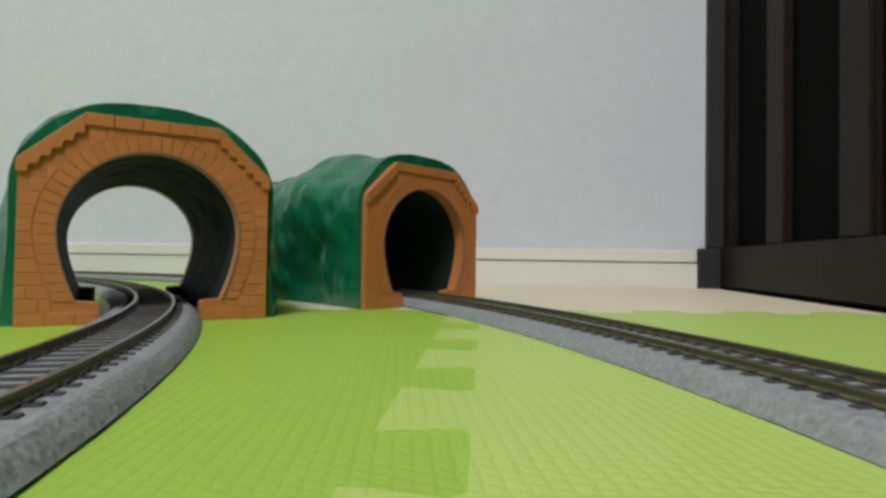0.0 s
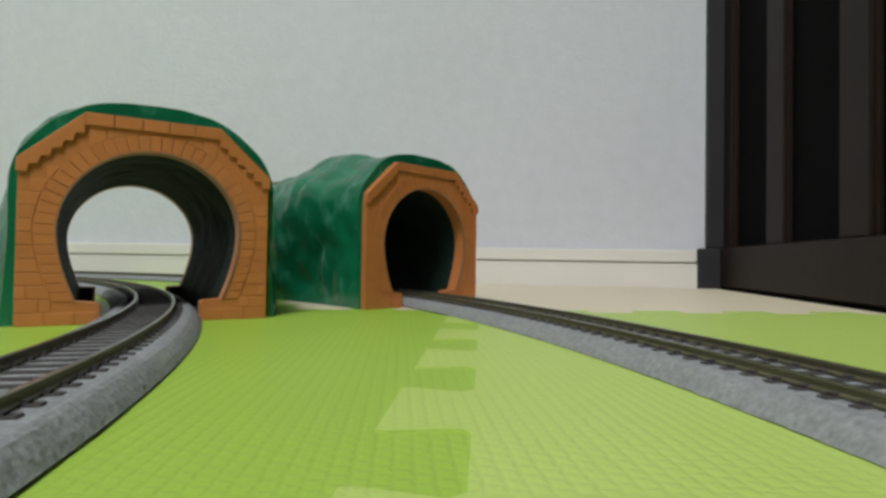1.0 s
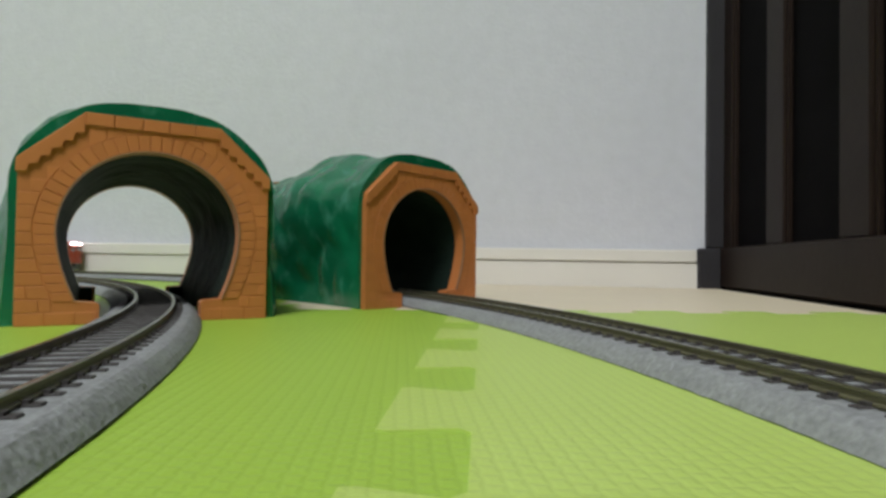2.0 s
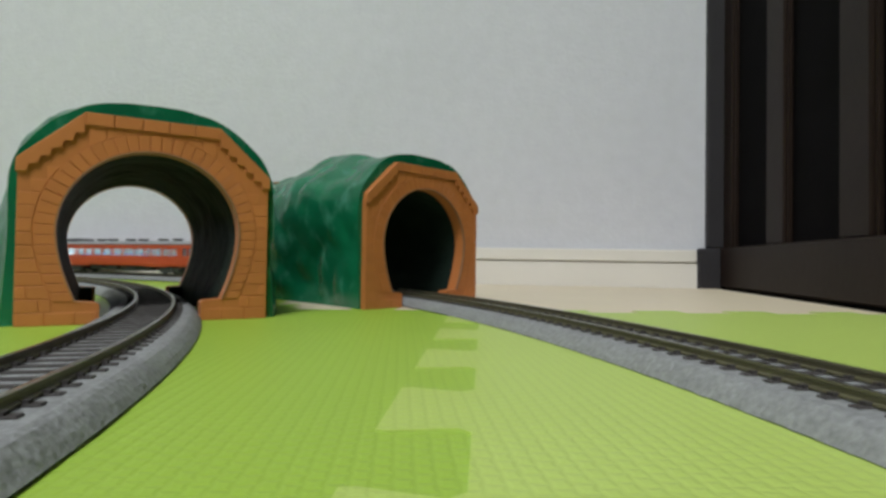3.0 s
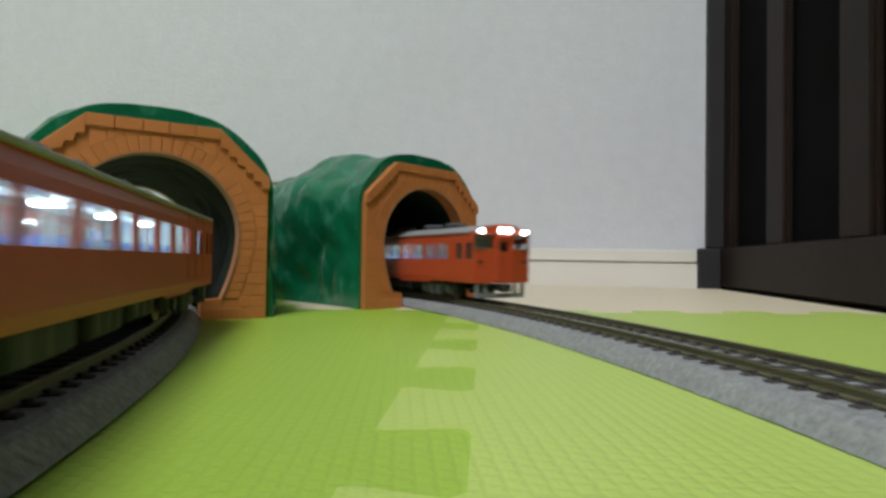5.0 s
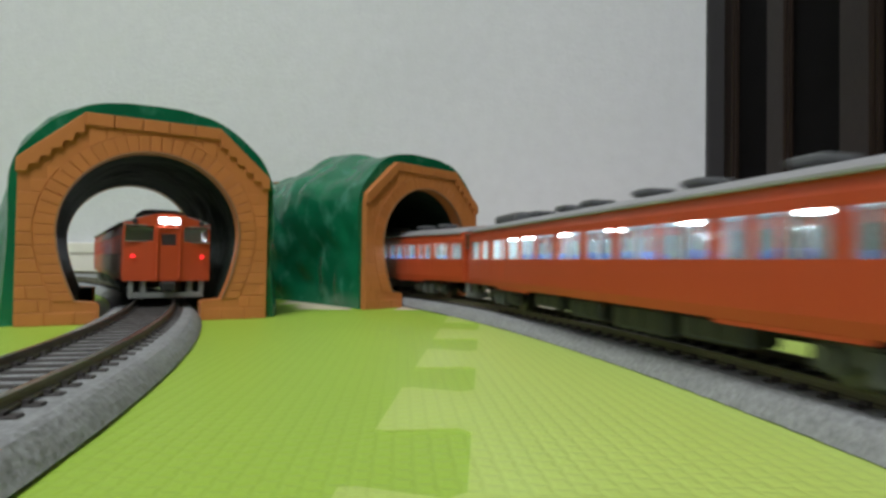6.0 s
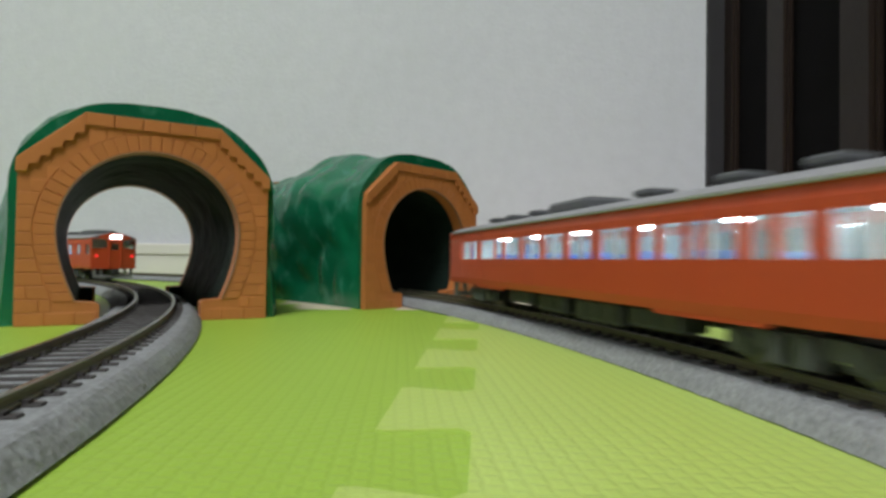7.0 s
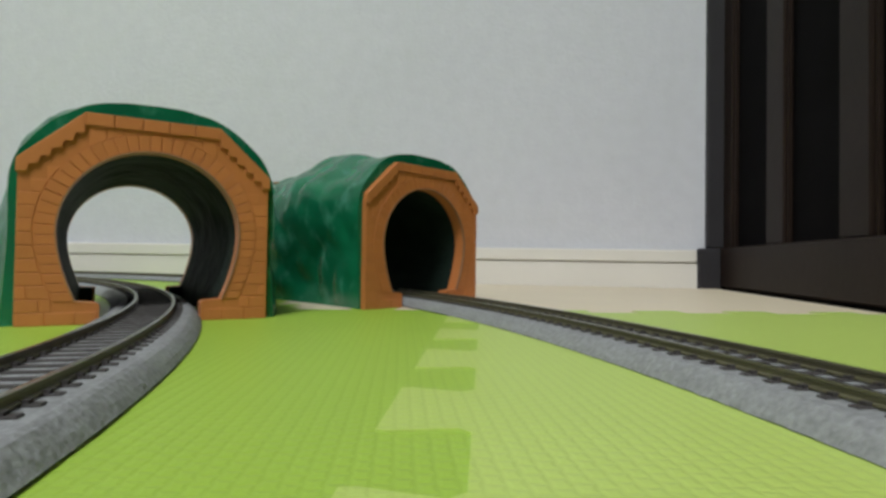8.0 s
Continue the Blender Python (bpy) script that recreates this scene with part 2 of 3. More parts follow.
def build_closet():
    """The dark closet front: base rail, stiles and sunk panels."""
    door = thing("closet_door", "dark brown wooden closet door with upright stiles and sunk panels", "door", wall_pose(CORNER, SIDE_D))
    part("bottom_rail", box(0.0, 2.2, -0.004, 0.03, 0.003, 0.049, 0.0015), M_DOOR, door)
    part("top_rail", box(0.0, 2.2, -0.004, 0.03, 1.80, 1.88, 0.0015), M_DOOR, door)
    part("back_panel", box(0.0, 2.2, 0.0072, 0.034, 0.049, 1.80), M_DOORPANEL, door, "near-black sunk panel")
    for k in range(15):
        a = 0.0 if k == 0 else 0.1446 + 0.1405 * (k - 1)
        w = 0.0415
        part("stile", box(a, a + w, 0.0, 0.007, 0.049, 1.80, 0.0015), M_DOOR, door)
        bm = bmesh.new()
        add_box(bm, a + w, a + w + 0.004, 0.003, 0.007, 0.049, 1.80, 0.0008)
        part("moulding", bm, M_DOOR, door)
    # near-black strip added where the gap under the door lies in shadow
    sill = part("door_gap_shade", box(0.0, 2.2, 0.004, 0.05, FLOOR, 0.003), M_DOORPANEL, None)
    sill.matrix_world = wall_pose(CORNER, SIDE_D)
    tagged(sill, "near-black strip in place of the shadowed gap below the closet door", "sill", kind="structure")
    cas = thing("door_casing", "dark grey door casing with a plinth block in the room's corner", "door casing", wall_pose(WALL_A, WALL_D))
    part("post", box(0.3228, 0.3435, -0.012, 0.0, 0.0485, 2.0, 0.002), M_CASING, cas)
    part("plinth_block", box(0.3118, 0.3435, -0.014, 0.0, FLOOR, 0.0485, 0.003), M_CASING, cas)


# ---- foam mats ----
def tooth_edge(a, b, pitch, depth, start, out):
    """Points from a to b along a jigsaw edge; out is the side (+1 left of a to b) to which the teeth stand out half of the depth."""
    a, b = Vector(a), Vector(b)
    d = (b - a).normalized()
    nrm = Vector((-d.y, d.x)) * out
    length = (b - a).length
    pts, s, on = [a], start, True
    r = 0.0022
    lo, hi = -depth / 2, depth / 2
    flare = 0.0022
    pts = [a + nrm * lo]
    while s + pitch / 2 < length - 0.004:
        e = s + pitch * 0.435
        for q, o in ((s - 0, lo), (s + 0.0004, lo + r), (s - flare, hi - r), (s - flare + r, hi), (e + flare - r, hi), (e + flare, hi - r), (e - 0.0004, lo + r), (e, lo)):
            pts.append(a + d * q + nrm * o)
        s += pitch
    pts.append(b + nrm * lo)
    return pts


def foam_mat(points, mat, label, top=0.0):
    t = part("foam_mat", slab(points, FLOOR, top), mat, None)
    return tagged(t, label, "foam mat", "interlocking foam mats")


def clip(points, p, d):
    """The outline kept to the left of the line through p along d."""
    side = [(x - p.x) * -d.y + (y - p.y) * d.x for x, y in points]
    res = []
    for i, (q, f) in enumerate(zip(points, side)):
        q2, f2 = points[(i + 1) % len(points)], side[(i + 1) % len(points)]
        if f >= 0:
            res.append(q)
        if f * f2 < 0:
            k = f / (f - f2)
            res.append((q[0] + (q2[0] - q[0]) * k, q[1] + (q2[1] - q[1]) * k))
    return res


def build_mats():
    side, pitch, depth = 0.2825, 0.0565, 0.0158
    eu, ev = Vector((0.9945, 0.105)), Vector((0.069, 0.9976))

    def row(u, v, shift):
        """The mats' grid: u across, v away, one unit a mat; the far rows stand three teeth over."""
        return Vector((-0.0061, 0.048)) + eu * (side * (u + shift)) + ev * (side * v)

    def edge(a, b, sgn, start):
        return tooth_edge(a, b, pitch, depth, start, sgn)
    back = (eu + ev) * (-depth / 2)
    for v in range(-3, 3):
        shift = 0.6 if v >= 1 else 0.0
        for u in range(-5 if v < 1 else -6, 1):
            c = [row(u, v, shift), row(u + 1, v, shift), row(u + 1, v + 1, shift), row(u, v + 1, shift)]
            # the leaf green columns lie a little further off than the light one
            lag = 0.0145 if u < 0 and v < 1 else 0.0
            c = [q + ev * lag for q in c]
            hs, vs = 0.0462, 0.0233 - lag
            chains = (edge(c[0], c[1], 1, hs), edge(c[1], c[2], -1, vs), edge(c[3], c[2], 1, hs)[::-1], edge(c[0], c[3], -1, vs)[::-1])
            pts = []
            for chain, corner in zip(chains, c):
                q = corner + back
                pts += [(q.x, q.y)] + [(p.x, p.y) for p in chain[1:-1]]
            north = WALL_A - Vector((0.0, 0.0105))
            pts = clip(pts, north, -WALL_D)
            if pts:
                pts = clip(pts, CORNER + SIDE_D.orthogonal().normalized() * 0.0 + Vector((-0.006, 0)), -SIDE_D)
            if len(pts) < 3:
                continue
            if u == 0 and v < 1:
                m, lab, top = M_GREEN_L, "light green foam floor mat with a pressed weave and jigsaw edges", 0.0004
            elif v >= 1 and u >= -1:
                m, lab, top = M_CREAM, "cream foam floor mat with a pressed weave and jigsaw edges", -0.0001
            else:
                m, lab, top = M_GREEN_D, "leaf green foam floor mat with a pressed weave and jigsaw edges", 0.0 if v < 1 else -0.0004
            foam_mat(pts, m, lab, top)


# ---- railway ----
RAIL_Z = 0.0078
GAUGE = 0.00825


class Loop:
    """A line of joined arcs. s runs counterclockwise; s = 0 lies due east of the first arc's centre."""

    def __init__(self, cx, cy, radius, s0, s1, tight):
        self.c, self.r, self.s0, self.s1, self.t = Vector((cx, cy)), radius, s0, s1, tight

    def at(self, s, off=0.0):
        k = min(max(s, self.s0), self.s1)
        th = k / self.r
        c, r = self.c, self.r
        if s != k:
            c = c + Vector((math.cos(th), math.sin(th))) * (r - self.t)
            r = self.t
            th = th + (s - k) / r
        d = Vector((math.cos(th), math.sin(th)))
        p = c + d * (r + off)
        return p, th + math.pi / 2


LOOP_A = Loop(-0.8793, -0.0791, 0.8236, -0.10, 0.80, 0.62)
LOOP_B = Loop(-0.737, -0.019, 0.825, -9.0, 9.0, 0.825)


def sweep(loop, s0, s1, section, step=0.008, mats=None):
    """A section (offset, z) carried along the loop, closed at the ends."""
    bm = bmesh.new()
    n = max(2, int(round((s1 - s0) / step)) + 1)
    rings = []
    for i in range(n):
        s = s0 + (s1 - s0) * i / (n - 1)
        rings.append([bm.verts.new((*loop.at(s, o)[0], z)) for o, z in section])
    k = len(section)
    for a, b in zip(rings, rings[1:]):
        for j in range(k):
            f = bm.faces.new((a[j], b[j], b[(j + 1) % k], a[(j + 1) % k]))
            if mats:
                f.material_index = mats[j]
    bm.faces.new(rings[0]), bm.faces.new(rings[-1][::-1])
    return bm


def sleeper_mesh():
    bm = box(-0.0012, 0.0012, -0.0121, 0.0121, 0.0035, 0.0055, 0.0002)
    for y in (-GAUGE, GAUGE):
        for sx in (-1, 1):
            add_box(bm, -0.0008, 0.0008, y + sx * 0.0014 - 0.0006, y + sx * 0.0014 + 0.0006, 0.0055, 0.0061)
    me = bpy.data.meshes.new("sleeper")
    bm.to_mesh(me)
    bm.free()
    me.materials.append(M_SLEEPER)
    return me


BED = [(-0.0194, 0.0001), (-0.0203, 0.0007), (-0.0190, 0.0024), (-0.0178, 0.0036), (-0.0165, 0.0046), (-0.0152, 0.0051)]
BED += [(-0.0134 + 0.00268 * k, 0.0051) for k in range(11)] + [(-x * 0.965, z) for x, z in BED[::-1]]
RAIL = [(-0.0011, 0.0054), (-0.0011, 0.0058), (-0.0004, 0.0061), (-0.0004, 0.0070), (-0.00065, 0.0072), (-0.00065, 0.0077), (-0.0005, 0.0078),
        (0.0005, 0.0078), (0.00065, 0.0077), (0.00065, 0.0072), (0.0004, 0.0070), (0.0004, 0.0061), (0.0011, 0.0058), (0.0011, 0.0054)]


def ballast(loop, s0, s1):
    """The roadbed, with its skin roughened into small moulded stones."""
    bm = sweep(loop, s0, s1, BED, 0.0024)
    for v in bm.verts:
        if v.co.z > 0.0006:
            p = v.co
            d = noise.noise(p * 260) * 0.00014 + noise.noise(p * 700) * 0.00012
            v.co = p + Vector((d, d * 0.6, d if p.z < 0.005 else d * 0.7))
    return bm


def build_track(loop, s_from, count, group):
    sm = sleeper_mesh()
    length = 0.324
    for k in range(count):
        a, b = s_from + k * length, s_from + (k + 1) * length - 0.0001
        t = thing("curved_track", "curved model railway track section with grey moulded ballast and dark sleepers", "model track", None, group)
        bed = part("roadbed", ballast(loop, a, b), M_BALLAST, t, "grey speckled moulded ballast bed")
        for sgn in (-1, 1):
            sec = [(o + sgn * GAUGE, z) for o, z in RAIL]
            smooth(part("rail", sweep(loop, a, b, sec, 0.01, [0] * 6 + [1, 1] + [0] * 6), [M_RAIL, M_RAILTOP], t, "browned rail with a worn bright top"), 30)
        n = 47
        for i in range(n):
            p, h = loop.at(a + (i + 0.5) * length / n)
            o = new("sleeper", sm)
            o.matrix_world = Matrix.Translation((p.x, p.y, 0)) @ Matrix.Rotation(h, 4, "Z")
            o.parent = t


# ---- toy tunnels ----
PW, PH, PT, PTOP = 0.0483, 0.066, 0.0262, 0.0868
TL = 0.1475
AZ, AW, AH = 0.038, 0.0355, 0.0352


def arch_points(grow, n=28):
    """The horseshoe opening from its left foot over the crown to its right foot."""
    pts = []
    a, b = AW + grow, AH + grow
    for z in (0.0095, 0.0165, 0.0235, 0.031):
        k = (AZ - z) / (AZ - 0.0095)
        pts.append((-(a - 0.0072 * k ** 1.7), z))
    for i in range(n + 1):
        th = math.pi - math.pi * i / n
        pts.append((a * math.cos(th), AZ + b * math.sin(th)))
    return pts + [(-x, z) for x, z in pts[:4][::-1]]


def ring_x(z, grow):
    """Half width of the grown opening at height z."""
    a, b = AW + grow, AH + grow
    if z >= AZ:
        k = 1 - ((z - AZ) / b) ** 2
        return a * math.sqrt(k) if k > 0 else 0.0
    k = min(1.0, (AZ - z) / (AZ - 0.0095))
    return a - 0.0072 * k ** 1.7


def outline_x(z):
    return PW if z <= PH else PW - (PW - PT) * (z - PH) / (PTOP - PH)


def strip_mesh(outer, inner, y0, y1):
    """A plate between two open chains of points of equal count."""
    bm = bmesh.new()
    ch = [[bm.verts.new((x, y, z)) for x, z in c] for c in (outer, inner) for y in (y0, y1)]
    o0, o1, i0, i1 = ch
    for k in range(len(outer) - 1):
        for q in ((o0, i0), (i1, o1), (o1, o0), (i0, i1)):
            bm.faces.new((q[0][k], q[0][k + 1], q[1][k + 1], q[1][k]))
    for k in (0, -1):
        bm.faces.new((o0[k], i0[k], i1[k], o1[k]))
    return bm


def portal_outline_for(inner):
    """For each inner point the outline point on the ray from the arch's middle."""
    res = []
    for x, z in inner:
        if z < AZ:
            res.append((math.copysign(PW, x), z if z > 0.0096 else 0.0095))
            continue
        dx, dz = x, z - AZ
        ts = []
        if abs(dx) > 1e-6:
            ts.append(PW / abs(dx))
        if dz > 1e-6:
            ts.append((PTOP - AZ) / dz)
        m = (PTOP - PH) / (PW - PT)
        den = dz + m * abs(dx)
        if den > 1e-6:
            ts.append((PH - AZ + m * PW) / den)
        t = min(ts)
        res.append((dx * t, AZ + dz * t))
    return res


def build_portal(parent, rnd, detailed=True):
    inner = arch_points(0.0)
    plate = part("portal", strip_mesh(portal_outline_for(inner), inner, 0.0, 0.008), M_ORANGE_J, parent, "orange moulded brick portal")
    # feet
    for sgn in (-1, 1):
        pts = [(sgn * PW, 0.0), (sgn * 0.0200, 0.0), (sgn * 0.0196, 0.0012), (sgn * 0.0196, 0.0078), (sgn * 0.0206, 0.0088), (sgn * 0.0288, 0.0095), (sgn * PW, 0.0095)]
        part("foot", prism(pts[::sgn], 0.0, 0.008), M_ORANGE_J, plate)
    if not detailed:
        return plate
    rim = strip_mesh(arch_points(0.0004, 56), arch_points(-0.0002, 56), -0.0010, 0.0006)
    part("arch_rim", rim, M_RIM, plate, "thin dull brown rim round the opening")
    # arch stones
    ring = 0.0072
    nst = 43
    a_in, a_out = arch_points(0.0, 56), arch_points(ring, 56)

    cum = [0.0]
    for p, q in zip(a_in, a_in[1:]):
        cum.append(cum[-1] + (Vector(q) - Vector(p)).length)

    def by_len(chain, u):
        d = u * cum[-1]
        for i in range(len(cum) - 1):
            if cum[i + 1] >= d - 1e-12:
                f = (d - cum[i]) / (cum[i + 1] - cum[i])
                return Vector(chain[i]).lerp(Vector(chain[i + 1]), f)
        return Vector(chain[-1])
    for k in range(nst):
        u0, u1 = k / nst + 0.0008, (k + 1) / nst - 0.0008
        um = (u0 + u1) / 2
        pts = [by_len(a_in, u0), by_len(a_in, um), by_len(a_in, u1), by_len(a_out, u1), by_len(a_out, um), by_len(a_out, u0)]
        h = 0.00045 + 0.00012 * rnd.random()
        part("arch_stone", prism([(p.x, p.y) for p in pts], -h, 0.001, 0.0002), M_ORANGE, plate)
    # coursed bricks
    g = 0.00016
    rows = 14
    rh = 0.0053
    for r in range(rows):
        z0, z1 = r * rh + g, (r + 1) * rh - g
        for sgn in (-1, 1):
            xi0, xi1 = ring_x(max(z0, 0.0095), ring) + 2 * g, ring_x(max(z1, 0.0095), ring) + 2 * g
            if r == 0:
                xi0 = xi1 = 0.0205
            xo0, xo1 = outline_x(z0), outline_x(z1)
            steps = max(0.0, z1 - (PH - 0.012)) * 1.05
            xo0, xo1 = xo0 - steps, xo1 - steps
            if min(xo0, xo1) - max(xi0, xi1) < 0.0015 and r > 8:
                if min(xo0, xo1) - min(xi0, xi1) < 0.003:
                    continue
            w = min(xo0, xo1) - max(xi0, xi1)
            cuts = [0.0, 1.0]
            if w > 0.018:
                cuts = [0.0, 0.36 + 0.08 * (r % 2), 0.72, 1.0]
            elif w > 0.0085:
                cuts = [0.0, 0.35 + 0.3 * (r % 2), 1.0]
            for c0, c1 in zip(cuts, cuts[1:]):
                def mixx(c, i, o):
                    return o + (i - o) * c
                pts = [(mixx(c0, xi0, xo0) - (g if c0 else 0), z0), (mixx(c1, xi0, xo0) + g, z0), (mixx(c1, xi1, xo1) + g, z1), (mixx(c0, xi1, xo1) - (g if c0 else 0), z1)]
                pts = [(sgn * x, z) for x, z in pts]
                h = 0.0002 + 0.00015 * rnd.random()
                part("brick", prism(pts, -h, 0.001, 0.0002), M_ORANGE, plate)
    # bricks between the arch and the coping
    zc0, zc1 = AZ + AH + ring + g, PTOP - 0.0055
    for k in range(8):
        x0, x1 = -0.0245 + k * 0.0062, -0.0245 + (k + 1) * 0.0062 - 2 * g
        za, zb = (AZ + (AH + ring) * math.sqrt(max(0, 1 - (x / (AW + ring)) ** 2)) + g for x in (x0, x1))
        part("brick", prism([(x0, za), (x1, zb), (x1, zc1), (x0, zc1)], -0.0004, 0.001, 0.0002), M_ORANGE, plate)
    # stepped coping
    nsteps = 6
    low = []
    for k in range(nsteps + 1):
        f = k / nsteps
        x = PT + (PW + 0.0006 - PT) * f
        z = PTOP - (PTOP - PH) * f - 0.0052
        if k < nsteps:
            low += [(x, z), (x, z - (PTOP - PH) / nsteps)]
    left = [(-PT, PTOP), (-PT, PTOP - 0.0052)] + [(-x, z) for x, z in low[1:]] + [(-PW - 0.0006, low[-1][1]), (-PW - 0.0006, PH)]
    part("coping", prism(left, -0.0014, 0.002, 0.0003), M_ORANGE, plate)
    part("coping", prism([(-x, z) for x, z in left][::-1], -0.0014, 0.002, 0.0003), M_ORANGE, plate)
    for k in range(5):
        x0, x1 = -PT + k * 2 * PT / 5 + 0.0001, -PT + (k + 1) * 2 * PT / 5 - 0.0001
        part("coping", prism([(x0, PTOP - 0.0052), (x1, PTOP - 0.0052), (x1, PTOP), (x0, PTOP)], -0.00135 - 0.00015 * rnd.random(), 0.002, 0.0003), M_ORANGE, plate)
    return plate


def hill_section(v, spread):
    """The hill's outline at depth fraction v: (x, z) from the left foot over the top to the right foot. spread: how far its left foot reaches out."""
    dip = max(0.0, min(1.0, (v - 0.52) / 0.17))
    dip = dip * dip * (3 - 2 * dip) - 0.5 * max(0.0, min(1.0, (v - 0.9) / 0.1))
    swell = math.sin(math.pi * min(1.0, 0.03 + v * 0.9)) ** 0.8
    flare = 0.013 * swell
    over = 0.0010 + 0.004 * math.sin(math.pi * v)
    cz = 0.030
    pts = []
    m = (PTOP - PH) / (PW - PT)
    for k in range(10):
        z = cz * k / 10
        pts.append((-((PW + 0.001) * 1.015 + over + spread * swell * (1 - z / 0.06) ** 1.3), z))
    n = 72
    for i in range(n + 1):
        th = math.pi * (1 - i / n)
        dx, dz = math.cos(th), math.sin(th)
        ws = 0.0
        for lim in ((PW + 0.001) / max(abs(dx), 1e-4), (PTOP - cz) / max(dz, 1e-4), (PH - cz + m * PW) / max(dz + m * abs(dx), 1e-4)):
            ws += lim ** -14
        r = ws ** (-1 / 14) * 1.015 + over + 0.0060 * max(0.0, dz) ** 2.0
        x, z = dx * r, cz + dz * r * (1 - 0.17 * dip * dz)
        x += (flare if dx > 0 else -spread * swell) * max(0.0, 1 - z / 0.06) ** 1.3
        pts.append((x, z))
    for k in range(9, -1, -1):
        z = cz * k / 10
        pts.append(((PW + 0.001) * 1.015 + over + flare * (1 - z / 0.06) ** 1.3, z))
    return pts


def build_tunnel(m, seed, group, label, spread):
    rnd = random.Random(seed)
    t = thing("toy_tunnel", label, "toy tunnel", m, group)
    build_portal(t, rnd)
    # hill skin
    bm = bmesh.new()
    rows = []
    nv = 70
    for j in range(nv + 1):
        v = j / nv
        sec = hill_section(v, spread)
        ring = []
        for i, (x, z) in enumerate(sec):
            y = 0.0035 + v * (TL - 0.007)
            p = Vector((x, y, z))
            k = min(1.0, z / 0.012) * min(1.0, 0.3 + v * 5, 0.3 + (1 - v) * 5)
            d = noise.noise(p * 22 + Vector((seed * 7.1, 0, 0))) * 0.0064 + (abs(noise.noise(p * 46 + Vector((0, seed * 3.3, 0)))) - 0.2) * 0.0046 + noise.noise(p * 120) * 0.0007
            nrm = Vector((x, 0, z - 0.02)).normalized()
            p = p + nrm * d * k
            p.z = max(p.z, 0.0)
            ring.append(bm.verts.new(p))
        rows.append(ring)
    for end in (0, -1):
        lip = [bm.verts.new((v.co.x * 0.90, v.co.y, 0.03 + (v.co.z - 0.03) * 0.90 if v.co.z > 0.03 else v.co.z)) for v in rows[end]]
        rows.insert(0, lip) if end == 0 else rows.append(lip)
    for a, b in zip(rows, rows[1:]):
        for i in range(len(a) - 1):
            bm.faces.new((a[i], a[i + 1], b[i + 1], b[i]))
    # inner lining
    lin = []
    for j in range(25):
        v = j / 24
        ring = []
        base = arch_points(-0.0003 if 0 < j < 24 else 0.0)
        for x, z in [(-0.0286, 0.0002)] + base + [(0.0286, 0.0002)]:
            p = Vector((x, 0.0078 + v * (TL - 0.0156), z))
            w = 0.0022 * abs(noise.noise(p * 45 + Vector((seed, 5, 0)))) * min(1.0, 6 * v, 6 * (1 - v))
            nrm = Vector((x, 0, z - AZ)).normalized()
            ring.append(bm.verts.new(p + nrm * w))
        lin.append(ring)
    for a, b in zip(lin, lin[1:]):
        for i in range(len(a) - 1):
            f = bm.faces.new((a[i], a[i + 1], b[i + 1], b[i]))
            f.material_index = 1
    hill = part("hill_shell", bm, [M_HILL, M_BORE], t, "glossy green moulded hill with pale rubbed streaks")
    smooth(hill, 60)
    # dark ledges along the foot of the bore, and the rear portal
    for sgn in (-1, 1):
        a, b = sorted((sgn * 0.0285, sgn * 0.0215))
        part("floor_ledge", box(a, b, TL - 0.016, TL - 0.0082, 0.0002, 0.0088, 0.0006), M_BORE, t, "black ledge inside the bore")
    rear = part("rear_portal", strip_mesh(portal_outline_for(arch_points(0.0)), arch_points(0.0), TL - 0.008, TL), M_ORANGE_J, t, "orange moulded rear portal")
    for sgn in (-1, 1):
        pts = [(sgn * PW, 0.0), (sgn * 0.0200, 0.0), (sgn * 0.0200, 0.0088), (sgn * 0.0288, 0.0095), (sgn * PW, 0.0095)]
        part("foot", prism(pts[::sgn], TL - 0.008, TL), M_ORANGE_J, rear)
    return t


# ---- railcars ----
CAR_L, CAR_W = 0.262, 0.0360
Z_BOT, Z_GUT, Z_TOP = 0.0175, 0.0433, 0.0474
WZ0, WZ1 = 0.0294, 0.0377


def car_section(inset=0.0):
    w = CAR_W / 2 - inset
    pts = [(-w + 0.0012, Z_BOT + inset), (-w + 0.0002, Z_BOT + 0.003), (-w, 0.024), (-w, 0.0405), (-w + 0.0006, Z_GUT)]
    return pts + [(-x, z) for x, z in pts[::-1]]


# window middles from the leading end of each kind of car, and widths
LEAD = [(0.0060, 0.0060), (0.0150, 0.0060), (0.0342, 0.0160), (0.0465, 0.0072), (0.0605, 0.0165), (0.0744, 0.0080), (0.0898, 0.0175), (0.1085, 0.0180), (0.1275, 0.0160), (0.1470, 0.0170),
        (0.1655, 0.0150), (0.1815, 0.0140), (0.1970, 0.0125), (0.2145, 0.0165), (0.2345, 0.0110), (0.2495, 0.0140)]
TRAIL = [(0.0345, 0.0260), (0.0600, 0.0200), (0.0755, 0.0090), (0.0900, 0.0160), (0.1085, 0.0165), (0.1270, 0.0150), (0.1450, 0.0150), (0.1640, 0.0150), (0.1790, 0.0075),
         (0.1885, 0.0085), (0.2015, 0.0145), (0.2140, 0.0065), (0.2225, 0.0070), (0.2370, 0.0150), (0.2522, 0.0110)]
LEAD_WINDOWS = [(-CAR_L / 2 + c, w) for c, w in LEAD]
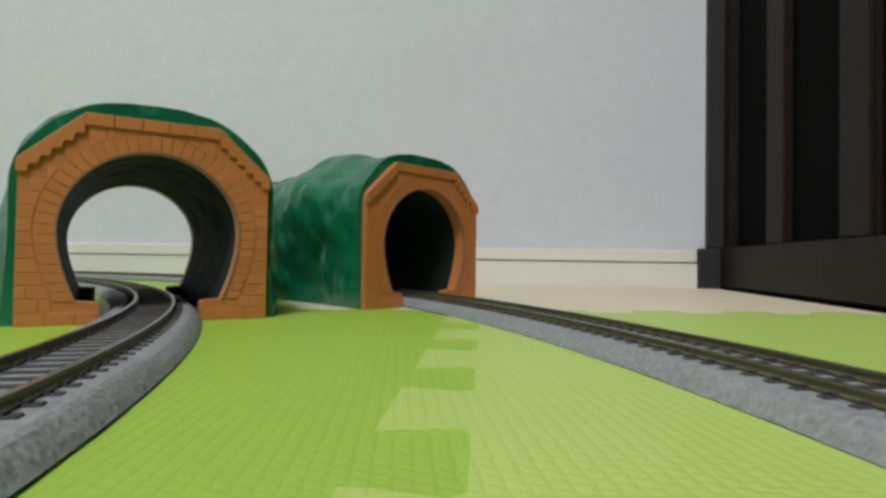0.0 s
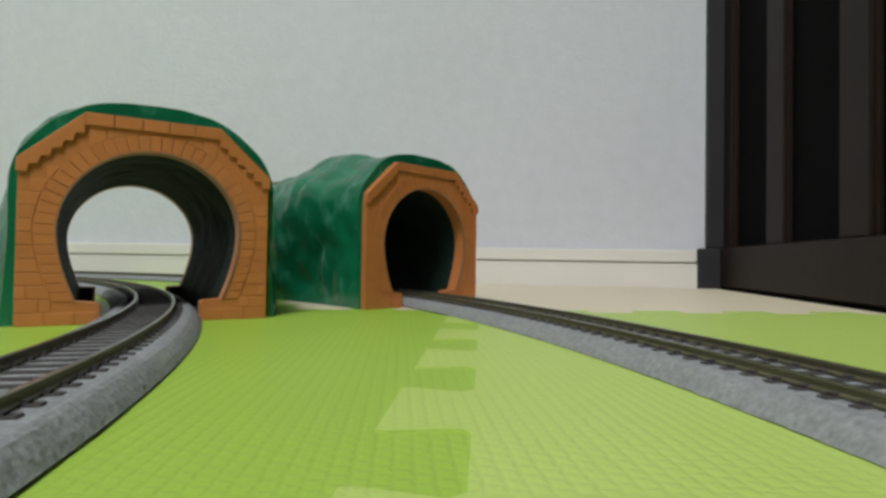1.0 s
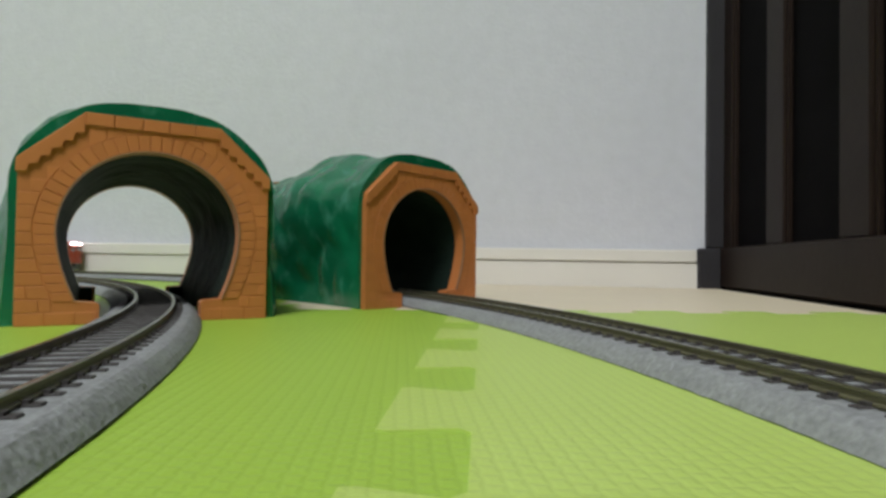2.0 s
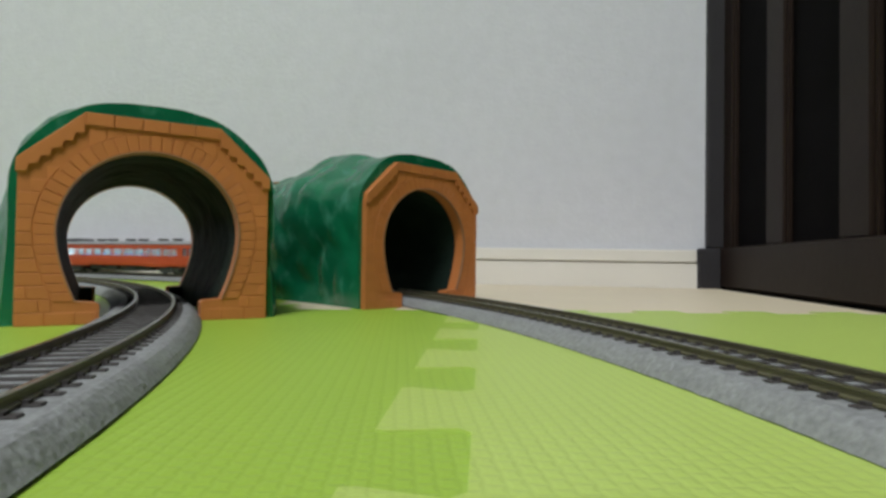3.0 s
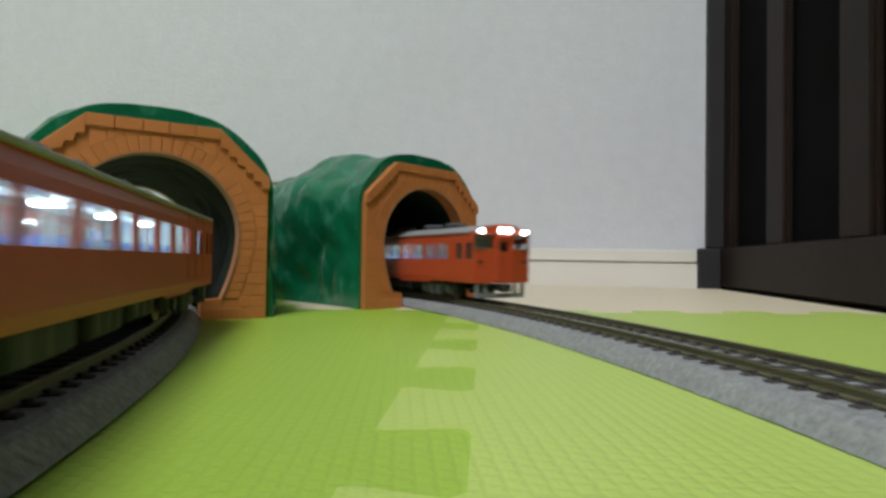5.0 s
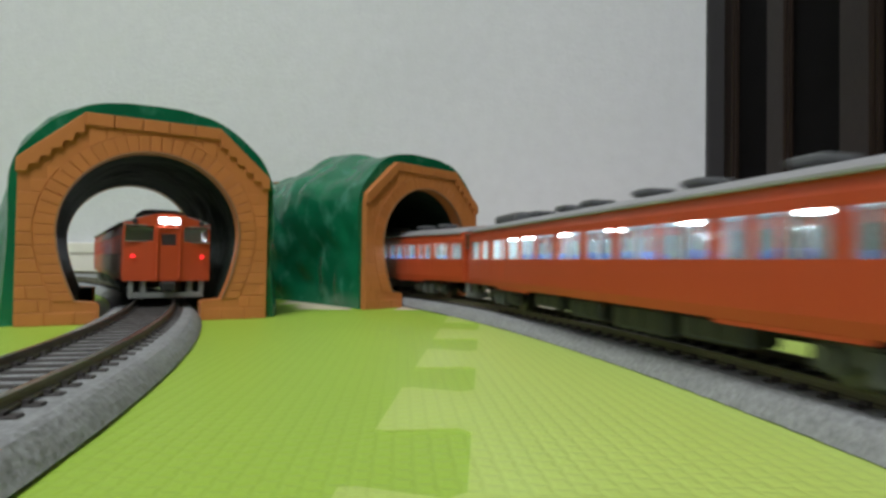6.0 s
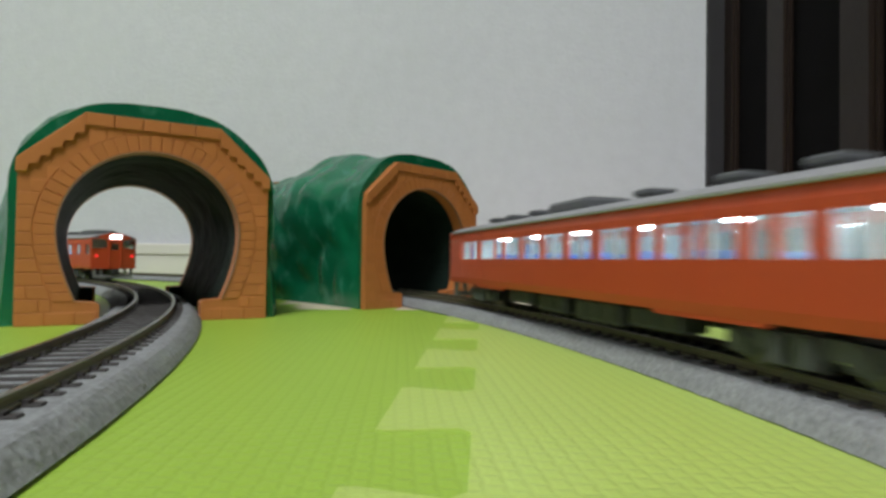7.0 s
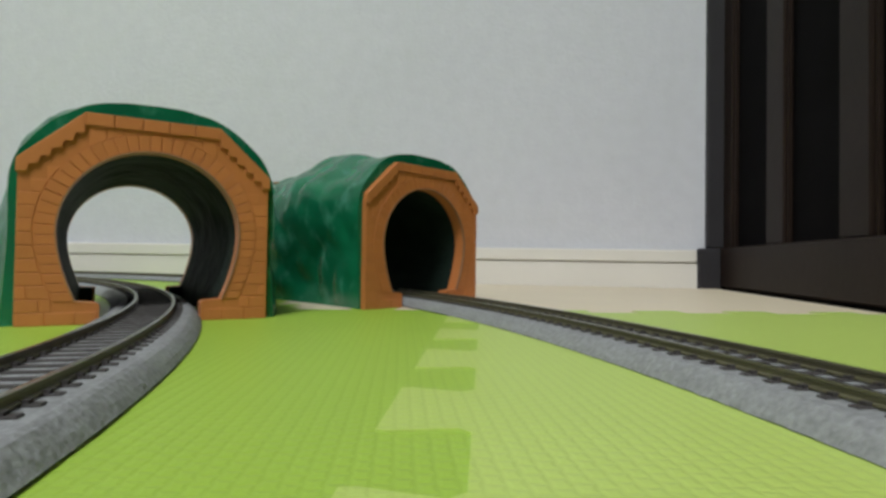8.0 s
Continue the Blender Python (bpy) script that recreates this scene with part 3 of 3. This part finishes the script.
SINGLE = [(0.0065, 0.005), (0.0165, 0.0055), (0.0325, 0.0115), (0.0525, 0.0080), (0.0650, 0.0145), (0.0830, 0.0160), (0.1015, 0.017), (0.1184, 0.0115), (0.1355, 0.018), (0.1565, 0.018), (0.1775, 0.018), (0.1970, 0.0125), (0.2145, 0.014),
          (0.2345, 0.008), (0.2525, 0.0075)]
SINGLE_WINDOWS = [(CAR_L / 2 - c, w) for c, w in SINGLE[::-1]]
TRAIL_WINDOWS = [(CAR_L / 2 - c, w) for c, w in TRAIL[::-1]]


def side_panel(sgn, windows):
    """One side of the body with real window openings. Local x runs along the car."""
    bm = bmesh.new()
    w = CAR_W / 2
    y0, y1 = sgn * w, sgn * (w - 0.0010)
    xs = [-CAR_L / 2 + 0.003]
    for c, width in windows:
        xs += [c - width / 2, c + width / 2]
    xs.append(CAR_L / 2 - 0.003)

    def yy(z):
        if z < 0.0200:
            return -0.0005 * (0.0200 - z) / 0.0025
        if z > 0.0398:
            return -0.0008 * (z - 0.0398) / 0.0035
        return 0.0
    zs = [Z_BOT, 0.0200, WZ0, WZ1, 0.0398, Z_GUT]
    holes = {i for i in range(1, len(xs) - 1, 2)}
    for i in range(len(xs) - 1):
        for j in range(len(zs) - 1):
            if j == 2 and i in holes:
                continue
            a, b, c, d = xs[i], xs[i + 1], zs[j], zs[j + 1]
            v = [bm.verts.new((x, y + sgn * yy(z), z)) for y in (y0, y1) for x, z in ((a, c), (b, c), (b, d), (a, d))]
            bm.faces.new(v[:4]), bm.faces.new(v[4:][::-1])
            for p, q in ((0, 1), (1, 2), (2, 3), (3, 0)):
                bm.faces.new((v[p], v[q], v[q + 4], v[p + 4]))
    bmesh.ops.remove_doubles(bm, verts=bm.verts, dist=1e-6)
    return bm


def end_wall(sgn, cab=True):
    """A cab end: a plate with two corner windows and a door window cut in it, bowed slightly."""
    bm = bmesh.new()
    w = CAR_W / 2 - 0.0002
    ys = [-w, -0.0172, -0.0062, -0.0030, 0.0030, 0.0062, 0.0172, w]
    zs = [Z_BOT, 0.0215, 0.0335, 0.0352, 0.0385, 0.0418, Z_GUT, 0.0458, Z_TOP]

    def bow(y):
        return sgn * (CAR_L / 2 - 0.0022 * (abs(y) / w) ** 2.2)

    def top(y, z):
        if z <= Z_GUT:
            return z
        lim = Z_GUT + (Z_TOP - Z_GUT) * max(0.0, 1 - (abs(y) / w) ** 2)
        return min(z, lim)
    for i in range(len(ys) - 1):
        for j in range(len(zs) - 1):
            hole = (i in (1, 5) and j in (3, 4)) or (i == 3 and j in (2, 3))
            if hole:
                continue
            q = [(ys[i], zs[j]), (ys[i + 1], zs[j]), (ys[i + 1], zs[j + 1]), (ys[i], zs[j + 1])]
            pts = [(y, top(y, z)) for y, z in q]
            if pts[3][1] - pts[0][1] < 1e-5 and pts[2][1] - pts[1][1] < 1e-5:
                continue
            v = [bm.verts.new((bow(y) - sgn * dd, y, z)) for dd in (0, 0.0012) for y, z in pts]
            bm.faces.new(v[:4]), bm.faces.new(v[4:][::-1])
            for p, r in ((0, 1), (1, 2), (2, 3), (3, 0)):
                bm.faces.new((v[p], v[r], v[r + 4], v[p + 4]))
    bmesh.ops.remove_doubles(bm, verts=bm.verts, dist=1e-6)
    bmesh.ops.dissolve_degenerate(bm, edges=bm.edges, dist=1e-6)
    return bm


def build_bogie(parent, x):
    b = part("bogie", box(x - 0.005, x + 0.005, -0.0122, 0.0122, RAIL_Z + 0.005, RAIL_Z + 0.0098), M_DARKPLASTIC, parent, "dark grey bogie")
    for sgn in (-1, 1):
        y0, y1 = sorted((sgn * 0.0113, sgn * 0.0137))
        z = RAIL_Z
        pts = [(x - 0.0172, z + 0.0034), (x - 0.0150, z + 0.0026), (x - 0.0110, z + 0.0026), (x - 0.0092, z + 0.0048), (x - 0.0060, z + 0.0040), (x - 0.0052, z + 0.0018),
               (x + 0.0052, z + 0.0018), (x + 0.0060, z + 0.0040), (x + 0.0092, z + 0.0048), (x + 0.0110, z + 0.0026), (x + 0.0150, z + 0.0026), (x + 0.0172, z + 0.0034),
               (x + 0.0172, z + 0.0074), (x + 0.0090, z + 0.0080), (x - 0.0090, z + 0.0080), (x - 0.0172, z + 0.0074)]
        part("side_frame", prism(pts, y0, y1, 0.0003), M_GREYPLASTIC, b, "grey bogie side frame")
        for dx in (-0.0130, 0.0130):
            bm = bmesh.new()
            add_cyl(bm, 0.0021, 0.0016, 10, Matrix.Translation((x + dx, sgn * 0.0143, z + 0.0054)) @ Matrix.Rotation(math.pi / 2, 4, "X"))
            part("axle_box", bm, M_GREYPLASTIC, b)
        for dx in (-0.0036, 0.0036):
            bm = bmesh.new()
            add_cyl(bm, 0.0016, 0.0052, 8, Matrix.Translation((x + dx, sgn * 0.0146, z + 0.0050)))
            part("spring", bm, M_GREYPLASTIC, b)
    for dx in (-0.0130, 0.0130):
        for sgn in (-1, 1):
            bm = bmesh.new()
            rot = Matrix.Rotation(math.pi / 2, 4, "X")
            add_cyl(bm, 0.0056, 0.0022, 20, Matrix.Translation((x + dx, sgn * 0.0084, RAIL_Z + 0.0056)) @ rot)
            add_cyl(bm, 0.0063, 0.0006, 20, Matrix.Translation((x + dx, sgn * 0.0071, RAIL_Z + 0.0056)) @ rot)
            smooth(part("wheel", bm, M_WHEEL, b, "dark metal wheel"), 40)


def build_end(car, sgn, white, corner, red):
    e = part("cab_end", end_wall(sgn), M_BODY, car, "vermilion cab end with corner windows")
    xf = sgn * (CAR_L / 2)

    def plate(y0, y1, z0, z1, off, th, bev=0.0003):
        a, b = sorted((xf + sgn * off, xf + sgn * (off + th)))
        return box(a, b, y0, y1, z0, z1, bev)
    for y0, y1 in ((-0.0172, -0.0062), (0.0062, 0.0172)):
        bm = bmesh.new()
        xa, xb = (xf - sgn * (0.0022 * (abs(y) / 0.0178) ** 2.2 + 0.0006) for y in (y0, y1))
        v = [bm.verts.new(q) for q in ((xa, y0, 0.0352), (xb, y1, 0.0352), (xb, y1, 0.0418), (xa, y0, 0.0418))]
        bm.faces.new(v)
        r = bmesh.ops.solidify(bm, geom=list(bm.faces), thickness=0.0003)
        p = part("cab_window", bm, M_CABPANE, e, "clear cab window")
        p.visible_shadow = False
        # frame bars and wiper
        bm = bmesh.new()
        for a, b, c, d in ((y0 - 0.0004, y1 + 0.0004, 0.0348, 0.0353), (y0 - 0.0004, y1 + 0.0004, 0.0417, 0.0422)):
            xa2 = xf - sgn * 0.0022 * (max(abs(y0), abs(y1)) / 0.0178) ** 2.2 * 0.4
            add_box(bm, *sorted((xa2 - sgn * 0.0008, xa2 + sgn * 0.0002)), a, b, c, d)
        part("window_trim", bm, M_SEAL, e, "silver window trim")
    part("door_window", plate(-0.0030, 0.0030, 0.0335, 0.0385, -0.0009, 0.0003, 0), M_CABPANE, e, "clear gangway door window").visible_shadow = False
    bm = bmesh.new()
    for y in (-0.0046, 0.0046):
        add_box(bm, *sorted((xf - sgn * 0.0004, xf + sgn * 0.0007)), y - 0.0005, y + 0.0005, Z_BOT + 0.001, 0.0405, 0.0002)
    add_box(bm, *sorted((xf - sgn * 0.0004, xf + sgn * 0.0007)), -0.0051, 0.0051, 0.0405, 0.0412, 0.0002)
    part("gangway_surround", bm, M_BODY, e)
    lampbox = part("headlamp_box", plate(-0.0052, 0.0052, 0.0422, 0.0462, -0.004, 0.0045, 0.0008), M_BODY, e)
    part("lamp_cover", plate(-0.0044, 0.0044, 0.0428, 0.0456, 0.0003, 0.0004, 0.0001), M_COVER if white else M_LENS, e, "lamp cover, made to glow in place of the lamps' bloom" if white else "dark lamp cover")
    for y in (-0.0024, 0.0024):
        bm = bmesh.new()
        add_cyl(bm, 0.0014, 0.0006, 16, Matrix.Translation((xf + sgn * 0.0010, y, 0.0442)) @ Matrix.Rotation(math.pi / 2, 4, "Y"))
        part("headlamp", bm, M_HEAD if white else M_LENS, e, "lit white headlamp" if white else "")
    for y in (-0.0136, 0.0136):
        bm = bmesh.new()
        xx = xf - sgn * 0.0009
        add_cyl(bm, 0.0011, 0.0018, 12, Matrix.Translation((xx, y, 0.0436)) @ Matrix.Rotation(math.pi / 2, 4, "Y"))
        part("marker_lamp", bm, M_HEAD if corner else M_LENS, e, "lit white marker lamp" if corner else "dark marker lamp")
        bm = bmesh.new()
        add_cyl(bm, 0.0008, 0.0016, 12, Matrix.Translation((xf - sgn * 0.0012, math.copysign(0.0142, y), 0.0283)) @ Matrix.Rotation(math.pi / 2, 4, "Y"))
        part("tail_lamp", bm, M_TAIL if red else M_LENS, e, "lit red tail lamp" if red else "dark red tail lamp")
    # snow plough frame, steps and coupler
    bm = bmesh.new()
    xa, xb = sorted((xf - sgn * 0.004, xf - sgn * 0.0025))
    add_box(bm, xa, xb, -0.0155, 0.0155, 0.0098, 0.0122, 0.0003)
    for y in (-0.0145, -0.0095, 0.0095, 0.0145):
        add_box(bm, xa, xb, y - 0.0011, y + 0.0011, 0.0120, Z_BOT + 0.0005, 0.0003)
    part("plough", bm, M_PILOT, e, "grey pilot frame below the cab")
    bm = bmesh.new()
    add_box(bm, *sorted((xf - sgn * 0.012, xf + sgn * 0.0012)), -0.0022, 0.0022, 0.0135, 0.0168, 0.0006)
    add_box(bm, *sorted((xf - sgn * 0.002, xf + sgn * 0.003)), -0.003, 0.003, 0.0130, 0.0172, 0.0008)
    part("coupler", bm, M_DARKPLASTIC, e, "black knuckle coupler")


def build_car(label, ends, unit, windows, group, lamps, bulkheads, blue=None):
    """lamps: where cabin lamps hang; bulkheads: where walls close the cabin; blue: where a blue compartment wall stands behind the windows, and half its length."""
    car = thing("railcar", label, "model train", None, group)
    for sgn in (-1, 1):
        s = part("side_wall", side_panel(sgn, windows), M_BODY, car, "vermilion side wall with windows")
        for c, width in windows:
            bm = box(c - width / 2, c + width / 2, *sorted((sgn * (CAR_W / 2 - 0.0006), sgn * (CAR_W / 2 - 0.0009))), WZ0, WZ1)
            part("window", bm, M_CABPANE if width < 0.0062 or (blue and abs(c - blue[0]) < 0.01) else M_PANE, s, "clear window pane").visible_shadow = False
            if width > 0.012:
                bm = bmesh.new()
                add_box(bm, c - 0.0004, c + 0.0004, *sorted((sgn * (CAR_W / 2 - 0.0005), sgn * (CAR_W / 2 - 0.0011))), WZ0, WZ1)
                part("window_bar", bm, M_SEAL, s, "silver window bar")
        # door outlines
        for c in (-0.0818, 0.092):
            bm = bmesh.new()
            for dx in (-0.0135, 0.0, 0.0135):
                add_box(bm, c + dx - 0.0003, c + dx + 0.0003, *sorted((sgn * (CAR_W / 2 - 0.0004), sgn * (CAR_W / 2 + 0.00018))), 0.0212, 0.0415)
            part("door_edge", bm, M_BODY, s)
        # deeper skirt below each door
        for c in (-0.068, 0.068):
            bm = prism([(c - 0.0195, Z_BOT + 0.0006), (c - 0.0165, Z_BOT - 0.0010), (c + 0.0165, Z_BOT - 0.0010), (c + 0.0195, Z_BOT + 0.0006)], *sorted((sgn * (CAR_W / 2 - 0.0006), sgn * (CAR_W / 2 - 0.0015))))
            part("door_step", bm, M_BODY, s)
        bm = bmesh.new()
        add_box(bm, -CAR_L / 2 + 0.006, CAR_L / 2 - 0.006, *sorted((sgn * (CAR_W / 2 - 0.0008), sgn * (CAR_W / 2 + 0.0006))), Z_GUT - 0.0008, Z_GUT + 0.0002, 0.0002)
        part("gutter", bm, M_ROOF, s, "grey rain gutter")
    # roof
    bm = bmesh.new()
    rows = []
    for x in (-CAR_L / 2 + 0.0016, -CAR_L / 2 + 0.012, CAR_L / 2 - 0.012, CAR_L / 2 - 0.0016):
        row = []
        for i in range(15):
            th = math.pi * i / 14
            y = -math.cos(th) * (CAR_W / 2 - 0.0006)
            z = Z_GUT + (Z_TOP - Z_GUT) * math.sin(th) ** 1.7
            row.append(bm.verts.new((x, y, z)))
        rows.append(row)
    for a, b in zip(rows, rows[1:]):
        for i in range(14):
            bm.faces.new((a[i], a[i + 1], b[i + 1], b[i]))
    for r in (rows[0], rows[-1]):
        bm.faces.new(r)
    roof = smooth(part("roof", bm, M_ROOF, car, "grey arched roof"), 50)
    for x in (-0.085, -0.060, -0.026, -0.003, 0.030, 0.051, 0.078, 0.100):
        x = x if unit > 0 else -x
        if abs(x - unit) < 0.022:
            continue
        bm = bmesh.new()
        add_box(bm, x - 0.0032, x + 0.0032, -0.0036, 0.0036, Z_TOP - 0.0012, Z_TOP + 0.0011, 0.0003)
        add_box(bm, x - 0.0043, x + 0.0043, -0.0048, 0.0048, Z_TOP + 0.0006, Z_TOP + 0.0026, 0.0006)
        part("roof_vent", bm, M_VENT, roof, "dark grey roof ventilator")
    part("roof_unit", box(unit - 0.014, unit + 0.014, -0.0095, 0.0095, Z_TOP - 0.0016, Z_TOP + 0.0028, 0.0012), M_VENT, roof, "large dark grey roof cooling unit")
    for k in range(6):
        x = unit - 0.0115 + k * 0.004
        part("unit_louvre", box(x, x + 0.002, -0.006, 0.006, Z_TOP + 0.0026, Z_TOP + 0.0032, 0.0001), M_VENT, roof)
    # inside
    bm = bmesh.new()
    add_box(bm, -0.125, 0.125, -0.0160, 0.0160, 0.0205, 0.0222)
    part("cabin_floor", bm, M_INNER, car, "pale cabin floor")
    bm = bmesh.new()
    add_box(bm, -0.126, 0.126, -0.0166, 0.0166, 0.0404, 0.0410)
    ceil = part("cabin_ceiling", bm, M_INNER, car, "pale cabin ceiling")
    part("light_bar", box(-0.105, 0.105, -0.0015, 0.0015, 0.0396, 0.0403), M_STRIP, ceil, "glowing cabin light bar")
    for x in lamps:
        part("lamp", box(x - 0.0018, x + 0.0018, -0.0022, 0.0022, 0.0388, 0.0395), M_LED, ceil, "bright white cabin lamp")
    for x in bulkheads:
        part("bulkhead", box(x - 0.0004, x + 0.0004, -0.0165, 0.0165, 0.0222, 0.0404), M_INNER, car, "pale cab bulkhead")
    for sgn in (-1, 1) if blue else ():
        part("compartment_wall", box(blue[0] - blue[1], blue[0] + blue[1], *sorted((sgn * 0.0150, sgn * 0.0158)), 0.0222, 0.0368, 0.0002), M_SEAT, car, "blue compartment wall behind the window")
    sm = None
    for x in (-0.064, -0.0385, -0.013, 0.0125, 0.038, 0.0635):
        for sgn in (-1, 1):
            if sm is None:
                bm = bmesh.new()
                add_box(bm, -0.0045, 0.0045, -0.0050, 0.0050, 0.0222, 0.0262, 0.0005)
                add_box(bm, -0.0010, 0.0010, -0.0050, 0.0050, 0.0262, 0.0316, 0.0004)
                o = part("seat", bm, M_SEAT, car, "blue bench seat")
                sm = o.data
            else:
                o = new("seat", sm)
                o.parent = car
                tagged(o, "blue bench seat")
            o.matrix_basis = Matrix.Translation((x, sgn * 0.0108, 0))
    # underframe
    bm = bmesh.new()
    add_box(bm, -0.122, 0.122, -0.0135, 0.0135, 0.0170, 0.0186)
    part("underframe", bm, M_DARKPLASTIC, car, "black underframe")
    for x, ln, dz in ((-0.046, 0.022, 0.0055), (-0.018, 0.026, 0.0065), (0.012, 0.020, 0.0060), (0.040, 0.022, 0.0050)):
        for sgn in (-1, 1):
            bm = bmesh.new()
            add_box(bm, x - ln / 2, x + ln / 2, *sorted((sgn * 0.0060, sgn * 0.0142)), 0.0172 - dz, 0.0172, 0.0007)
            for q in range(3):
                xx = x - ln / 3 + q * ln / 3
                add_box(bm, xx - 0.0022, xx + 0.0022, *sorted((sgn * 0.0140, sgn * 0.0147)), 0.0172 - dz * 0.85, 0.0166, 0.0002)
            part("equipment_box", bm, M_UNDER, car, "dark grey underfloor equipment box")
    for x in (-0.088, 0.088):
        build_bogie(car, x)
    for sgn, (white, corner, red) in zip((-1, 1), ends):
        build_end(car, sgn, white, corner, red)
    return car


# ---- placing ----
build_room()
build_closet()
build_mats()
build_track(LOOP_A, -1.628, 10, "inner loop track sections")
build_track(LOOP_B, -0.81, 9, "outer loop track sections")
build_tunnel(pose(-0.1248, 0.2510, 0.0, 0, 0, math.degrees(0.5461)), 1, "toy tunnels", "green plastic toy hill tunnel with orange brick portal over curved track", 0.013)
build_tunnel(pose(-0.0106, 0.3649, 0.0, 0, 0, math.degrees(0.8124)), 2, "toy tunnels", "green plastic toy hill tunnel with orange brick portal near cream mat", -0.011)

LAMPS = [-0.096, -0.058, -0.02, 0.018, 0.056, 0.094]
# the single car runs away from the eye; its +x end leads
CAR_A = build_car("vermilion single model railcar, cabin lit, with glowing red tail lamps", [(True, False, True), (False, False, False)], -0.098, SINGLE_WINDOWS, "railcars", LAMPS, (-0.117, 0.110), (0.0985, 0.0060))
CAR_B1 = build_car("vermilion leading model railcar with lit cabin and white front lamps", [(True, True, False), (False, False, False)], 0.100, LEAD_WINDOWS, "railcars", LAMPS[1:] + [0.113], (-0.106, 0.1235))
CAR_B2 = build_car("vermilion trailing model railcar with lit cabin", [(False, False, False), (False, False, False)], 0.012, TRAIL_WINDOWS, "railcars", [-0.112] + LAMPS, (-0.1235, 0.110), (0.1000, 0.0030))


def on_track(loop, s):
    """The pose of a car with its middle at s: both bogies on the line."""
    a, b = loop.at(s - 0.088)[0], loop.at(s + 0.088)[0]
    mid, d = (a + b) / 2, b - a
    return Matrix.Translation((mid.x, mid.y, 0)) @ Matrix.Rotation(math.atan2(d.y, d.x), 4, "Z")


def motions():
    times = [k * 0.1 for k in range(81)]
    # tail of the single car along the inner loop
    knots = [(0.0, -1.362), (4.5, -0.084), (4.6, -0.059), (4.7, -0.032), (5.8, 0.297), (6.2, 0.393), (6.5, 0.474), (7.0, 0.620), (7.4, 0.742), (8.0, 0.920)]
    walk(CAR_A, [(t, on_track(LOOP_A, float(np.interp(t, *zip(*knots))) + 0.133)) for t in times])
    # front of the pair along the outer loop, running clockwise
    lead = [(0.0, 1.535), (2.8, 0.851), (4.7, 0.398), (5.8, 0.110), (6.5, -0.059), (7.2, -0.233), (7.5, -0.306), (7.9, -0.404), (8.0, -0.432)]
    for car, behind in ((CAR_B1, 0.133), (CAR_B2, 0.401)):
        walk(car, [(t, on_track(LOOP_B, float(np.interp(t, *zip(*lead))) + behind)) for t in times])


motions()
